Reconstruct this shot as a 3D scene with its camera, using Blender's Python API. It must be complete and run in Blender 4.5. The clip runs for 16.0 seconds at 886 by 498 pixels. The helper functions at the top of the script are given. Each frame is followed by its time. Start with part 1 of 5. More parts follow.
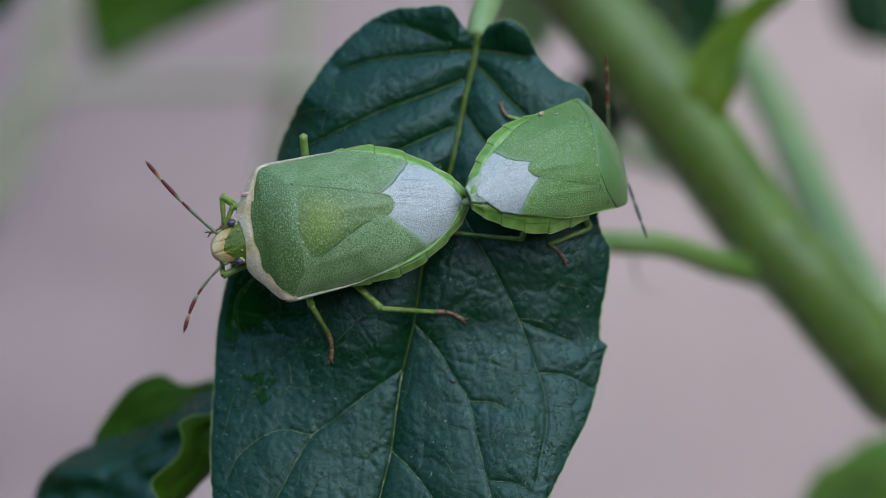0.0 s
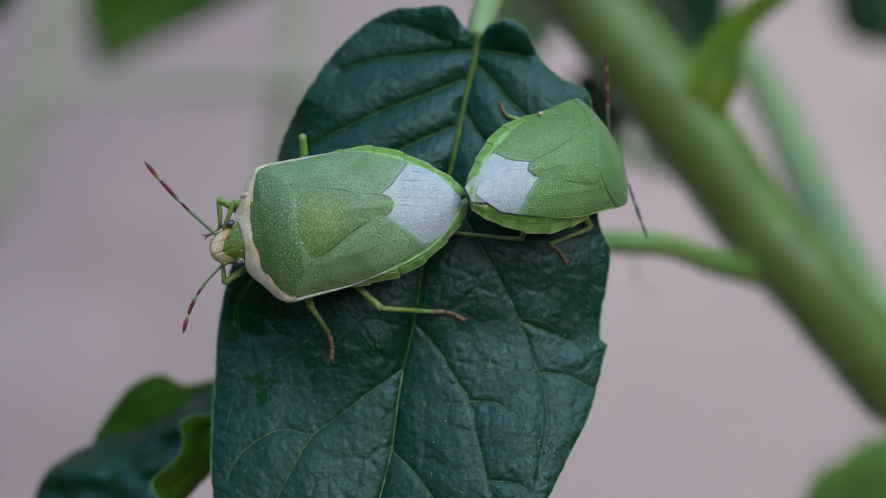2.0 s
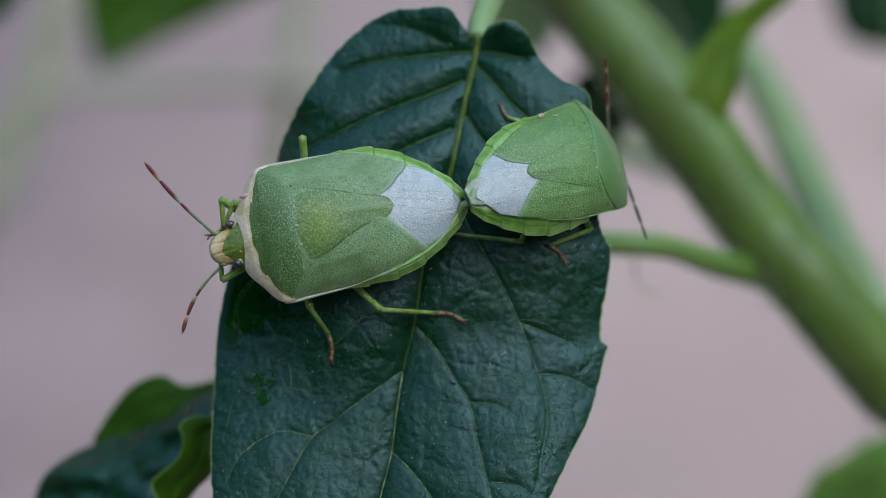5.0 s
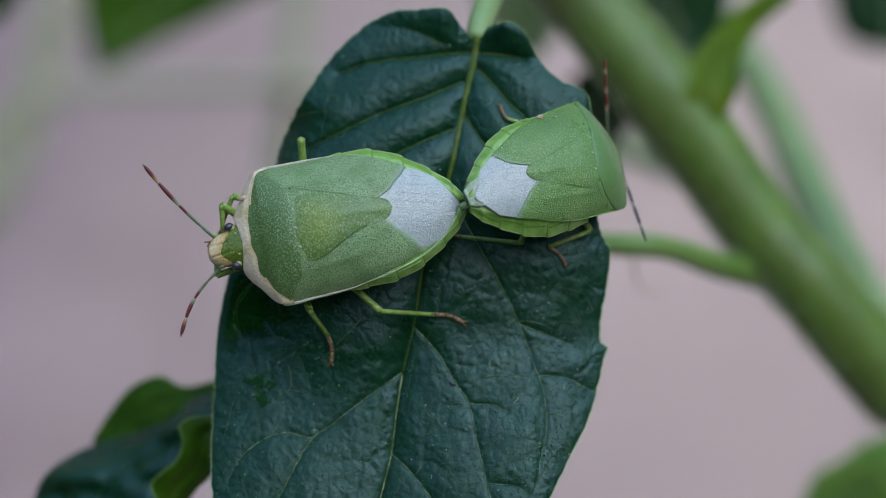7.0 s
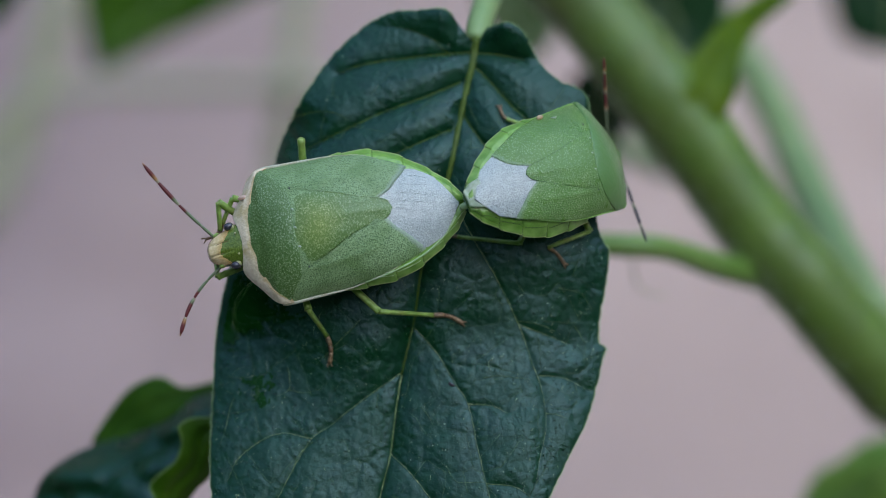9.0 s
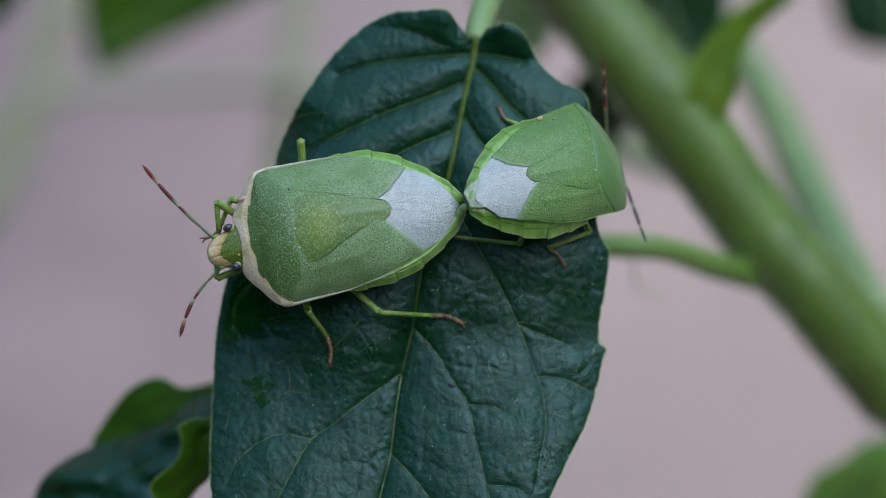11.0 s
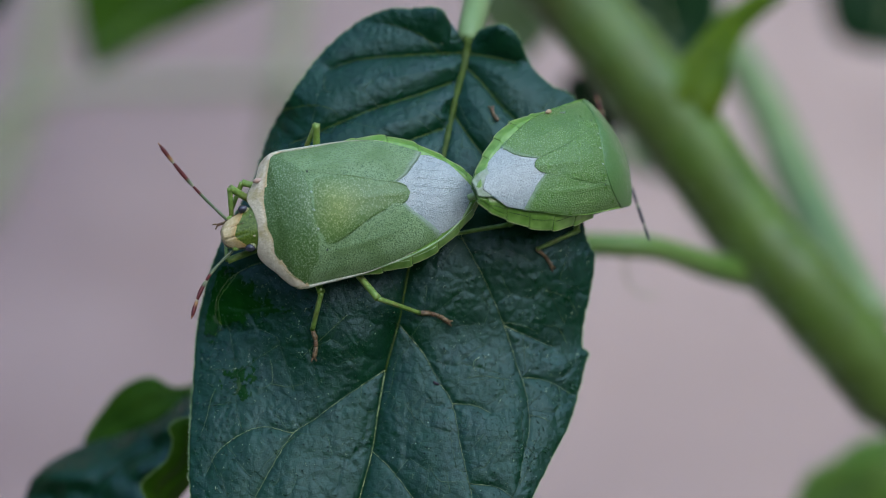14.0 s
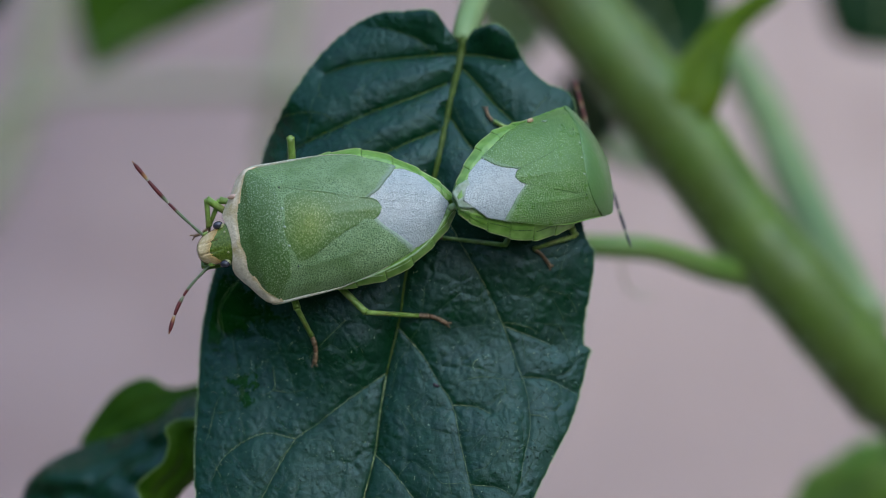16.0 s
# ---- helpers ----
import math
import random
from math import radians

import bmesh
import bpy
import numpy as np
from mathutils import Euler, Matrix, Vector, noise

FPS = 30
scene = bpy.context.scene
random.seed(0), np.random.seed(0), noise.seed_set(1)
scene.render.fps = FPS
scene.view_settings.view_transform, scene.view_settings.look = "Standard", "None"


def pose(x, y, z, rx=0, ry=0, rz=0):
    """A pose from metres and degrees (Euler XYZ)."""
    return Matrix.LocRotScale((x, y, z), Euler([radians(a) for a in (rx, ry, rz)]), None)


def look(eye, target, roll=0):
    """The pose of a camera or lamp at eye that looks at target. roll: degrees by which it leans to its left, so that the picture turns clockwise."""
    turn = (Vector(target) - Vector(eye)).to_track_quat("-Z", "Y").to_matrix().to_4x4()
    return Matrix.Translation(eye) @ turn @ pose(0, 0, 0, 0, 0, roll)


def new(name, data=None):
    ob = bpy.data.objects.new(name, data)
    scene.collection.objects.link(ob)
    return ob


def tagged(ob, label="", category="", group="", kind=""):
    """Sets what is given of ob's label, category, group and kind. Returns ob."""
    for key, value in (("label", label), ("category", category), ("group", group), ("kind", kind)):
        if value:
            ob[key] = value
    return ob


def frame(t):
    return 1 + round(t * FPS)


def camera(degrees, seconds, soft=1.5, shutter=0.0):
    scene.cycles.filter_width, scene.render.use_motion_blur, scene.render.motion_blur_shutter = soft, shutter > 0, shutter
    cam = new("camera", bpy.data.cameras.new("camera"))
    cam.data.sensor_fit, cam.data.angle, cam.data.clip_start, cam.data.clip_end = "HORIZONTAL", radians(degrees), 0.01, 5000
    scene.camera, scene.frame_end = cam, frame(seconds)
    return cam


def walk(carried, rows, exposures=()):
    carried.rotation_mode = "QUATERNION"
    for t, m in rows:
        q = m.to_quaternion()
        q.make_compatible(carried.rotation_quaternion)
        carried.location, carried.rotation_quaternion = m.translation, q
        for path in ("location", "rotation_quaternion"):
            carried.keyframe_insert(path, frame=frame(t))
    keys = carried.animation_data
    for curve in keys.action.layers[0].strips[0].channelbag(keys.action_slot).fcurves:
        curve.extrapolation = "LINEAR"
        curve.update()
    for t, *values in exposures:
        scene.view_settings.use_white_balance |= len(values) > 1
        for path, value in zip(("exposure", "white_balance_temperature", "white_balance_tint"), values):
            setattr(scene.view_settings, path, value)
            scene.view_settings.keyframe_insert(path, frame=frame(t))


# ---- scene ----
from mathutils.geometry import delaunay_2d_cdt

TILT = 50.0                      # the camera looks down by this many degrees
DIST = 0.139                     # from the lens to the leaf
SUBJECT = Vector((0, 0, 0.45))   # the middle of the leaf, over the ground
MM = 0.001
FACE = Matrix.Translation(SUBJECT) @ pose(0, 0, 0, 90 - TILT)   # x right, y up along the leaf, z towards the lens


def eye_pose(x, y, z=0.0):
    return FACE @ pose(x * MM, y * MM, DIST + z * MM)


cam = camera(20, 16.0, soft=1.0)
cam.data.dof.use_dof = True
cam.data.dof.focus_distance = DIST + 0.0004
cam.data.dof.aperture_fstop = 17.0
cam.data.dof.aperture_blades = 0
CAMERA_WAY = [(0.0, -0.000, 0.000), (0.5, 0.001, 0.000), (1.0, 0.007, -0.007), (1.5, -0.000, -0.035), (2.0, -0.014, -0.001), (2.5, -0.054, 0.061), (3.0, -0.112, 0.036), (3.5, -0.080, 0.056), (4.0, -0.047, 0.047), (6.5, -0.000, 0.116), (7.0, 0.012, 0.121), (7.5, 0.035, 0.087), (8.0, 0.041, 0.121), (8.5, 0.023, 0.126), (9.0, 0.058, 0.163), (11.5, 0.058, 0.209), (12.0, 0.108, 0.194), (12.5, 0.219, 0.159), (13.0, 0.373, 0.138), (13.5, 0.488, 0.111), (14.0, 0.616, 0.144), (14.5, 0.697, 0.177), (15.0, 0.693, 0.158), (15.5, 0.759, 0.191), (16.0, 0.816, 0.238)]
walk(cam, [(t, eye_pose(x, y)) for t, x, y in CAMERA_WAY], [(0.0, 0.52, 6500, 10), (12.5, 0.52, 6500, 10), (16.0, 0.46, 6500, 10)])

# ---- light: an overcast sky ----
world = bpy.data.worlds.new("sky")
scene.world = world
world.use_nodes = True
sky = world.node_tree.nodes.new("ShaderNodeTexSky")
sky.sky_type = "NISHITA"
sky.sun_disc = False
sky.sun_elevation, sky.sun_rotation = radians(65), radians(130)
sky.dust_density = 1.0
background = world.node_tree.nodes["Background"]
background.inputs["Strength"].default_value = 0.27
world.node_tree.links.new(sky.outputs[0], background.inputs["Color"])
sun = new("sun", bpy.data.lights.new("sun", "SUN"))
sun.data.energy, sun.data.angle, sun.data.color = 1.20, radians(52), (0.60, 0.83, 0.94)
sun.matrix_world = look((0.30, 0.13, 1.2), (0, 0, 0.45))


# ---- materials ----
def material(name, dark, light, size, rough=0.5, bump=0.0, bump_size=None, cells=False, coat=0.0,
             through_light=0.0, stain=None, stain_size=3.0, stain_share=0.5, hint=1.45,
             specks=0.0, pits=0.0, shine=0.0, fine=0.0,
             grains=False, fade=None, side_tone=None, uneven=0.2, tint=None, stretch=None, spot=None, along=None):
    """A surface of two colours mixed by grain of `size` millimetres, with wide stains and fine relief."""
    m = bpy.data.materials.new(name)
    m.use_nodes = True
    n, link = m.node_tree.nodes, m.node_tree.links.new
    b = n["Principled BSDF"]
    co = n.new("ShaderNodeTexCoord")

    def tex(mm, detail=4.0):
        t = n.new("ShaderNodeTexNoise")
        t.inputs["Scale"].default_value = 1 / (mm * MM)
        t.inputs["Detail"].default_value = detail
        link(co.outputs["Object"], t.inputs["Vector"])
        return t.outputs["Fac"]

    def cell(mm):
        t = n.new("ShaderNodeTexVoronoi")
        t.inputs["Scale"].default_value = 1 / (mm * MM)
        t.inputs["Randomness"].default_value = 0.9
        if stretch:
            # cells drawn out along the body and bent by a little noise
            bend = n.new("ShaderNodeTexNoise")
            bend.inputs["Scale"].default_value = 1 / (2.2 * mm * MM)
            link(co.outputs["Object"], bend.inputs["Vector"])
            push = n.new("ShaderNodeVectorMath")
            push.operation = "MULTIPLY_ADD"
            push.inputs[1].default_value = (0.9 * mm * MM,) * 3
            link(bend.outputs["Color"], push.inputs[0])
            link(co.outputs["Object"], push.inputs[2])
            pull = n.new("ShaderNodeMapping")
            pull.inputs["Rotation"].default_value = (0, 0, radians(stretch[1]))
            pull.vector_type = "TEXTURE"
            pull.inputs["Scale"].default_value = (1 / stretch[0], 1, 1)
            link(push.outputs["Vector"], pull.inputs["Vector"])
            link(pull.outputs["Vector"], t.inputs["Vector"])
        else:
            link(co.outputs["Object"], t.inputs["Vector"])
        return t.outputs["Distance"]

    def ramp(fac, lo, hi, c0, c1):
        r = n.new("ShaderNodeValToRGB")
        r.color_ramp.elements[0].position, r.color_ramp.elements[1].position = lo, hi
        r.color_ramp.elements[0].color, r.color_ramp.elements[1].color = (*c0, 1), (*c1, 1)
        link(fac, r.inputs["Fac"])
        return r.outputs["Color"]

    grain = cell(size) if cells else tex(size)
    if grains:
        colour = ramp(grain, 0.09, 0.42, light, dark)
    else:
        colour = ramp(grain, 0.22 if cells else 0.35, 0.47 if cells else 0.65, dark, light)
    if stain:
        mix = n.new("ShaderNodeMixRGB")
        link(ramp(tex(stain_size, 3.0), stain_share - 0.12, stain_share + 0.12, (0, 0, 0), (0.6,) * 3 if cells else (1, 1, 1)), mix.inputs["Fac"])
        link(colour, mix.inputs["Color1"])
        mix.inputs["Color2"].default_value = (*stain, 1)
        colour = mix.outputs["Color"]
    if fade:
        # one colour passes into another along or across a plate, with a ragged border
        axis, lo, hi, other, first = fade
        apart = n.new("ShaderNodeSeparateXYZ")
        link(co.outputs["UV"], apart.inputs[0])
        rag = n.new("ShaderNodeMath")
        rag.operation = "MULTIPLY_ADD"
        link(tex(0.22, 5.0), rag.inputs[0])
        rag.inputs[1].default_value = (hi - lo) * 0.9
        link(apart.outputs[axis], rag.inputs[2])
        mix = n.new("ShaderNodeMixRGB")
        mid = (hi - lo) * 0.45
        mix.blend_type = "MULTIPLY" if first else "MIX"
        link(ramp(rag.outputs[0], lo + mid, hi + mid, (first,) * 3, (1 - first,) * 3), mix.inputs["Fac"])
        link(colour, mix.inputs["Color1"])
        mix.inputs["Color2"].default_value = (*other, 1)
        colour = mix.outputs["Color"]
    if spot:
        # a rounded patch of another tint in the middle of a plate
        (u, v), (ru, rv), other, most = spot
        off = n.new("ShaderNodeMapping")
        off.inputs["Location"].default_value = (-u / ru, -v / rv, 0)
        off.inputs["Scale"].default_value = (1 / ru, 1 / rv, 0)
        link(co.outputs["UV"], off.inputs["Vector"])
        away = n.new("ShaderNodeVectorMath")
        away.operation = "LENGTH"
        link(off.outputs["Vector"], away.inputs[0])
        mix = n.new("ShaderNodeMixRGB")
        mix.blend_type = "MULTIPLY"
        link(ramp(away.outputs["Value"], 0.1, 1.0, (most,) * 3, (0, 0, 0)), mix.inputs["Fac"])
        link(colour, mix.inputs["Color1"])
        mix.inputs["Color2"].default_value = (*other, 1)
        colour = mix.outputs["Color"]
    if along:
        # bands along a piece: (place, colour) pairs
        apart = n.new("ShaderNodeSeparateXYZ")
        link(co.outputs["Generated"], apart.inputs[0])
        bands = n.new("ShaderNodeValToRGB")
        while len(bands.color_ramp.elements) < len(along):
            bands.color_ramp.elements.new(0.5)
        for element, (where, tone) in zip(bands.color_ramp.elements, along):
            element.position, element.color = where, (*tone, 1)
        link(apart.outputs[0], bands.inputs["Fac"])
        mix = n.new("ShaderNodeMixRGB")
        mix.blend_type = "MULTIPLY"
        mix.inputs["Fac"].default_value = 1.0
        link(colour, mix.inputs["Color1"])
        link(bands.outputs["Color"], mix.inputs["Color2"])
        colour = mix.outputs["Color"]
    if side_tone:
        # a darker, bluer stretch towards -x with a wavering border
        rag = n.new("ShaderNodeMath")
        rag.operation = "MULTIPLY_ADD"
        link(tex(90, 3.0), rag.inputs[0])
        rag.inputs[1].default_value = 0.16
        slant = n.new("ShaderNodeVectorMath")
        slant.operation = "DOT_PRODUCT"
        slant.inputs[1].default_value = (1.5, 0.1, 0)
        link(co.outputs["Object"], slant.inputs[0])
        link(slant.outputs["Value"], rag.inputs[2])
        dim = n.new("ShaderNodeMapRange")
        dim.inputs["From Min"].default_value, dim.inputs["From Max"].default_value = side_tone[0], side_tone[1]
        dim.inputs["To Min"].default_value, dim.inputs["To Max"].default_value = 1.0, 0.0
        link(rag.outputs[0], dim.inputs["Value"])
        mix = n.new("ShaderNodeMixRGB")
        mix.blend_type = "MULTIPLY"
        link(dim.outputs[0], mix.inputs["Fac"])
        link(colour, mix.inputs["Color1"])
        mix.inputs["Color2"].default_value = (*side_tone[2], 1)
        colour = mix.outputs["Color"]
    if specks:
        mix = n.new("ShaderNodeMixRGB")
        link(ramp(cell(specks), 0.032, 0.05, (1, 1, 1), (0, 0, 0)), mix.inputs["Fac"])
        link(colour, mix.inputs["Color1"])
        mix.inputs["Color2"].default_value = (0.30, 0.38, 0.25, 1)
        colour = mix.outputs["Color"]
    if pits:
        mix = n.new("ShaderNodeMixRGB")
        link(ramp(cell(pits), 0.06, 0.10, (1, 1, 1), (0, 0, 0)), mix.inputs["Fac"])
        link(colour, mix.inputs["Color1"])
        mix.inputs["Color2"].default_value = (0.002, 0.010, 0.004, 1)
        colour = mix.outputs["Color"]
    link(colour, b.inputs["Base Color"])
    worn = ramp(tex(1.7 if uneven > 0.2 else size * 6 if not cells else 1.0, 3.0), 0.3, 0.7, (rough * (1 - uneven),) * 3, (min(1, rough * (1 + uneven)),) * 3)
    link(worn, b.inputs["Roughness"])
    b.inputs["IOR"].default_value = hint
    b.inputs["Coat Weight"].default_value = coat
    b.inputs["Coat Roughness"].default_value = 0.25
    if tint:
        b.inputs["Specular Tint"].default_value = (*tint, 1)
    if through_light:
        b.inputs["Subsurface Weight"].default_value = through_light
        b.inputs["Subsurface Radius"].default_value = (0.4 * MM, 0.6 * MM, 0.2 * MM)
        b.inputs["Subsurface Scale"].default_value = 1.0
    if bump:
        bp = n.new("ShaderNodeBump")
        bp.inputs["Strength"].default_value = 1.0
        bp.inputs["Distance"].default_value = bump * MM
        bp.invert = grains
        if cells:
            link(cell(bump_size or size), bp.inputs["Height"])
        else:
            link(tex(bump_size or size), bp.inputs["Height"])
        normal = bp
        if pits:
            dots = n.new("ShaderNodeBump")
            dots.inputs["Distance"].default_value = 0.06 * MM
            link(ramp(cell(pits), 0.03, 0.11, (0, 0, 0), (1, 1, 1)), dots.inputs["Height"])
            link(bp.outputs["Normal"], dots.inputs["Normal"])
            normal = bp = dots
        if fine:
            normal = n.new("ShaderNodeBump")
            normal.inputs["Distance"].default_value = fine * MM
            mesh_net = n.new("ShaderNodeTexVoronoi")
            mesh_net.feature = "DISTANCE_TO_EDGE"
            mesh_net.inputs["Scale"].default_value = 1 / (0.55 * MM)
            link(co.outputs["Object"], mesh_net.inputs["Vector"])
            link(ramp(mesh_net.outputs["Distance"], 0.0, 0.45, (0, 0, 0), (1, 1, 1)), normal.inputs["Height"])
            link(bp.outputs["Normal"], normal.inputs["Normal"])
        link(normal.outputs["Normal"], b.inputs["Normal"])
    if shine:
        thin = n.new("ShaderNodeBsdfTranslucent")
        link(colour, thin.inputs["Color"])
        both = n.new("ShaderNodeMixShader")
        both.inputs["Fac"].default_value = shine
        link(b.outputs["BSDF"], both.inputs[1])
        link(thin.outputs["BSDF"], both.inputs[2])
        link(both.outputs["Shader"], n["Material Output"].inputs["Surface"])
    return m


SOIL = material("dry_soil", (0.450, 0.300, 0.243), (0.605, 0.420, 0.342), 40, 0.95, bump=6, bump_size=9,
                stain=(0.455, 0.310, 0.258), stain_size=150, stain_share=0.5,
                side_tone=(-0.58, -0.26, (0.57, 0.56, 0.64)))
HEDGE = material("hedge_green", (0.02, 0.05, 0.014), (0.045, 0.09, 0.028), 120, 0.9, bump=30, bump_size=60)
LEAF = material("leaf_upper_side", (0.002, 0.0225, 0.008), (0.004, 0.034, 0.011), 0.9, 0.33, bump=0.024, bump_size=0.07, fine=0.024, hint=1.445, uneven=0.3, tint=(0.66, 0.92, 1.0),
                stain=(0.003, 0.029, 0.007), stain_size=4.0, stain_share=0.55, specks=0.9, pits=0.55)
WET = material("wet_leaf", (0.0025, 0.028, 0.003), (0.005, 0.040, 0.004), 0.8, 0.16, bump=0.02, hint=1.17)
LEAF_DEEP = material("leaf_deep_green", (0.018, 0.055, 0.002), (0.032, 0.080, 0.004), 2.0, 0.4, bump=0.1, bump_size=1.2, shine=0.2, hint=1.15)
LEAF_FOLD = material("leaf_fold", (0.035, 0.10, 0.004), (0.06, 0.14, 0.006), 2.0, 0.45, bump=0.1, bump_size=1.2, shine=0.3, hint=1.25)
# for leaves further back: their shade is put into the base colour
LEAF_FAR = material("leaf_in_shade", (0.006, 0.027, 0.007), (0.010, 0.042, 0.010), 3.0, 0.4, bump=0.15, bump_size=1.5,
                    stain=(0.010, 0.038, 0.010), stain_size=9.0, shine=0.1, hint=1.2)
LEAF_PALE = material("leaf_young", (0.065, 0.125, 0.003), (0.095, 0.17, 0.006), 3.0, 0.5, stain=(0.12, 0.18, 0.008), stain_size=7.0, shine=0.35, hint=1.25)
VEIN = material("leaf_vein", (0.10, 0.15, 0.05), (0.34, 0.37, 0.16), 0.2, 0.5, bump=0.03, stain=(0.05, 0.09, 0.02), stain_size=0.7, stain_share=0.56)
VEIN_FINE = material("fine_vein", (0.03, 0.075, 0.022), (0.085, 0.14, 0.045), 0.3, 0.5, stain=(0.012, 0.045, 0.014), stain_size=1.4, stain_share=0.52)
VEIN_SMALL = material("small_vein", (0.06, 0.115, 0.035), (0.16, 0.21, 0.08), 0.3, 0.5, stain=(0.02, 0.06, 0.018), stain_size=0.9, stain_share=0.55)
VEIN_GREEN = material("green_vein", (0.05, 0.13, 0.012), (0.10, 0.20, 0.03), 0.3, 0.4)
HAIR_ROOT = material("hair_root", (0.004, 0.024, 0.011), (0.014, 0.050, 0.022), 0.3, 0.3)
LEAF_RIM = material("leaf_rim", (0.10, 0.19, 0.06), (0.19, 0.28, 0.11), 0.5, 0.5, stain=(0.05, 0.12, 0.03), stain_size=1.5)
CRUMB = material("dark_crumb", (0.03, 0.018, 0.026), (0.07, 0.045, 0.06), 0.1, 0.6)
LEAF_OVER = material("leaf_overhead", (0.040, 0.100, 0.004), (0.056, 0.125, 0.006), 3.0, 0.5, stain=(0.030, 0.082, 0.004), stain_size=9.0, shine=0.2, hint=1.2)
LEAF_OLIVE = material("leaf_olive", (0.055, 0.085, 0.02), (0.075, 0.11, 0.03), 3.0, 0.6)
HAIR = material("pale_hair", (0.24, 0.32, 0.15), (0.36, 0.43, 0.24), 0.5, 0.5)
MIDRIB = material("leaf_midrib", (0.042, 0.072, 0.006), (0.080, 0.118, 0.014), 0.6, 0.55, hint=1.3, stain=(0.080, 0.105, 0.03), stain_size=2.0, stain_share=0.62)
STEM = material("green_stem", (0.080, 0.145, 0.014), (0.125, 0.20, 0.028), 3.0, 0.42, bump=0.12, bump_size=0.8,
                stain=(0.105, 0.13, 0.030), stain_size=13.0, stain_share=0.56)
STEM_PALE = material("pale_stem", (0.21, 0.30, 0.11), (0.27, 0.35, 0.15), 4.0, 0.5, stain=(0.18, 0.27, 0.09), stain_size=14)
STEM_SIDE = material("green_side_branch", (0.14, 0.22, 0.045), (0.19, 0.275, 0.075), 3.0, 0.45, stain=(0.11, 0.19, 0.03), stain_size=6.0)
STEM_GREY = material("grey_green_stem", (0.20, 0.27, 0.095), (0.265, 0.33, 0.14), 4.0, 0.5, stain=(0.17, 0.25, 0.10), stain_size=14)
STEM_DRY = material("bleached_stem", (0.35, 0.335, 0.20), (0.41, 0.38, 0.25), 6.0, 0.7)
SHELL_LOOK = dict(dark=(0.036, 0.090, 0.016), light=(0.222, 0.328, 0.137), size=0.070, rough=0.36, bump=0.045, cells=True, coat=0.2,
                  stain=(0.10, 0.185, 0.04), stain_size=1.5, stain_share=0.58, stretch=(0.8, 0))
WING = material("leathery_forewing", **SHELL_LOOK, fade=(1, 0.95, 1.0, (0.26, 0.33, 0.22), 0.0))
MALE_LOOK = dict(dark=(0.105, 0.215, 0.034), light=(0.42, 0.54, 0.28), size=0.062, rough=0.32, bump=0.05, cells=True, grains=True, coat=0.3,
                 stain=(0.085, 0.18, 0.035), stain_size=1.6, stain_share=0.58, stretch=(0.5, 35))
WING_MALE = material("bright_green_forewing", **MALE_LOOK, fade=(1, 0.95, 1.0, (0.20, 0.30, 0.14), 0.0))
SHELL_MALE = material("bright_green_shell", **MALE_LOOK)
FRONT_MALE = material("smooth_green_pronotum", (0.100, 0.205, 0.055), (0.25, 0.37, 0.17), 0.07, 0.34, bump=0.02, cells=True, coat=0.25, grains=True,
                      stain=(0.10, 0.19, 0.05), stain_size=2.2, stain_share=0.5, stretch=(0.6, 35))
# fade: the paler rear, with its bluish sheen put into the colour
SHELL_DARK = material("pronotum_shell", (0.064, 0.128, 0.025), (0.42, 0.50, 0.295), 0.056, 0.36, bump=0.025, cells=True, coat=0.2, grains=True,
                      stain=(0.075, 0.135, 0.03), stain_size=1.8, stain_share=0.55, fade=(1, 0.1, 0.75, (1.2, 1.16, 1.25), 0.95), stretch=(0.42, 55), spot=((0.62, 0.58), (0.46, 0.60), (0.80, 0.84, 0.74), 1.0))
SHELL_LIGHT = material("scutellum_shell", (0.100, 0.176, 0.038), (0.42, 0.51, 0.275), 0.057, 0.36, bump=0.02, cells=True, coat=0.2, grains=True,
                       stain=(0.10, 0.175, 0.045), stain_size=1.8, stain_share=0.6, stretch=(0.42, 55), spot=((0.29, 0.52), (0.30, 0.46), (1.6, 1.30, 0.95), 1.0))
HEAD = material("olive_head", (0.070, 0.110, 0.008), (0.14, 0.19, 0.025), 0.14, 0.35, bump=0.05, coat=0.3)
BROWN_LINE = material("brown_line", (0.20, 0.14, 0.04), (0.30, 0.22, 0.08), 0.15, 0.5)
SEAM = material("pale_seam", (0.18, 0.27, 0.10), (0.25, 0.34, 0.16), 0.3, 0.35)
GROOVE = material("dark_groove", (0.035, 0.085, 0.012), (0.055, 0.12, 0.02), 0.3, 0.45)
# dark green paints the shade in the gap between the male's wing and rim
ABDOMEN = material("upper_abdomen_in_shade", (0.05, 0.12, 0.015), (0.08, 0.17, 0.03), 0.6, 0.4)
CHEEK = material("cream_cheek", (0.56, 0.41, 0.20), (0.68, 0.52, 0.30), 0.12, 0.42, bump=0.03, stain=(0.46, 0.28, 0.08), stain_size=0.9, stain_share=0.60, fade=(1, 0.0, 0.5, (0.84, 0.66, 0.36), 1.0))
# lit copy of the leaf green: the brightness is in the colour
LEAF_BRIGHT = material("leaf_sunlit", (0.17, 0.34, 0.06), (0.24, 0.42, 0.09), 3.0, 0.5, stain=(0.25, 0.36, 0.05), stain_size=7.0, shine=0.3)
RIM = material("bright_green_rim", (0.125, 0.265, 0.032), (0.225, 0.385, 0.075), 0.6, 0.35, bump=0.02, coat=0.3, through_light=0.2)
RIM_EDGE = material("yellowish_edge", (0.28, 0.36, 0.10), (0.40, 0.45, 0.18), 0.4, 0.4)
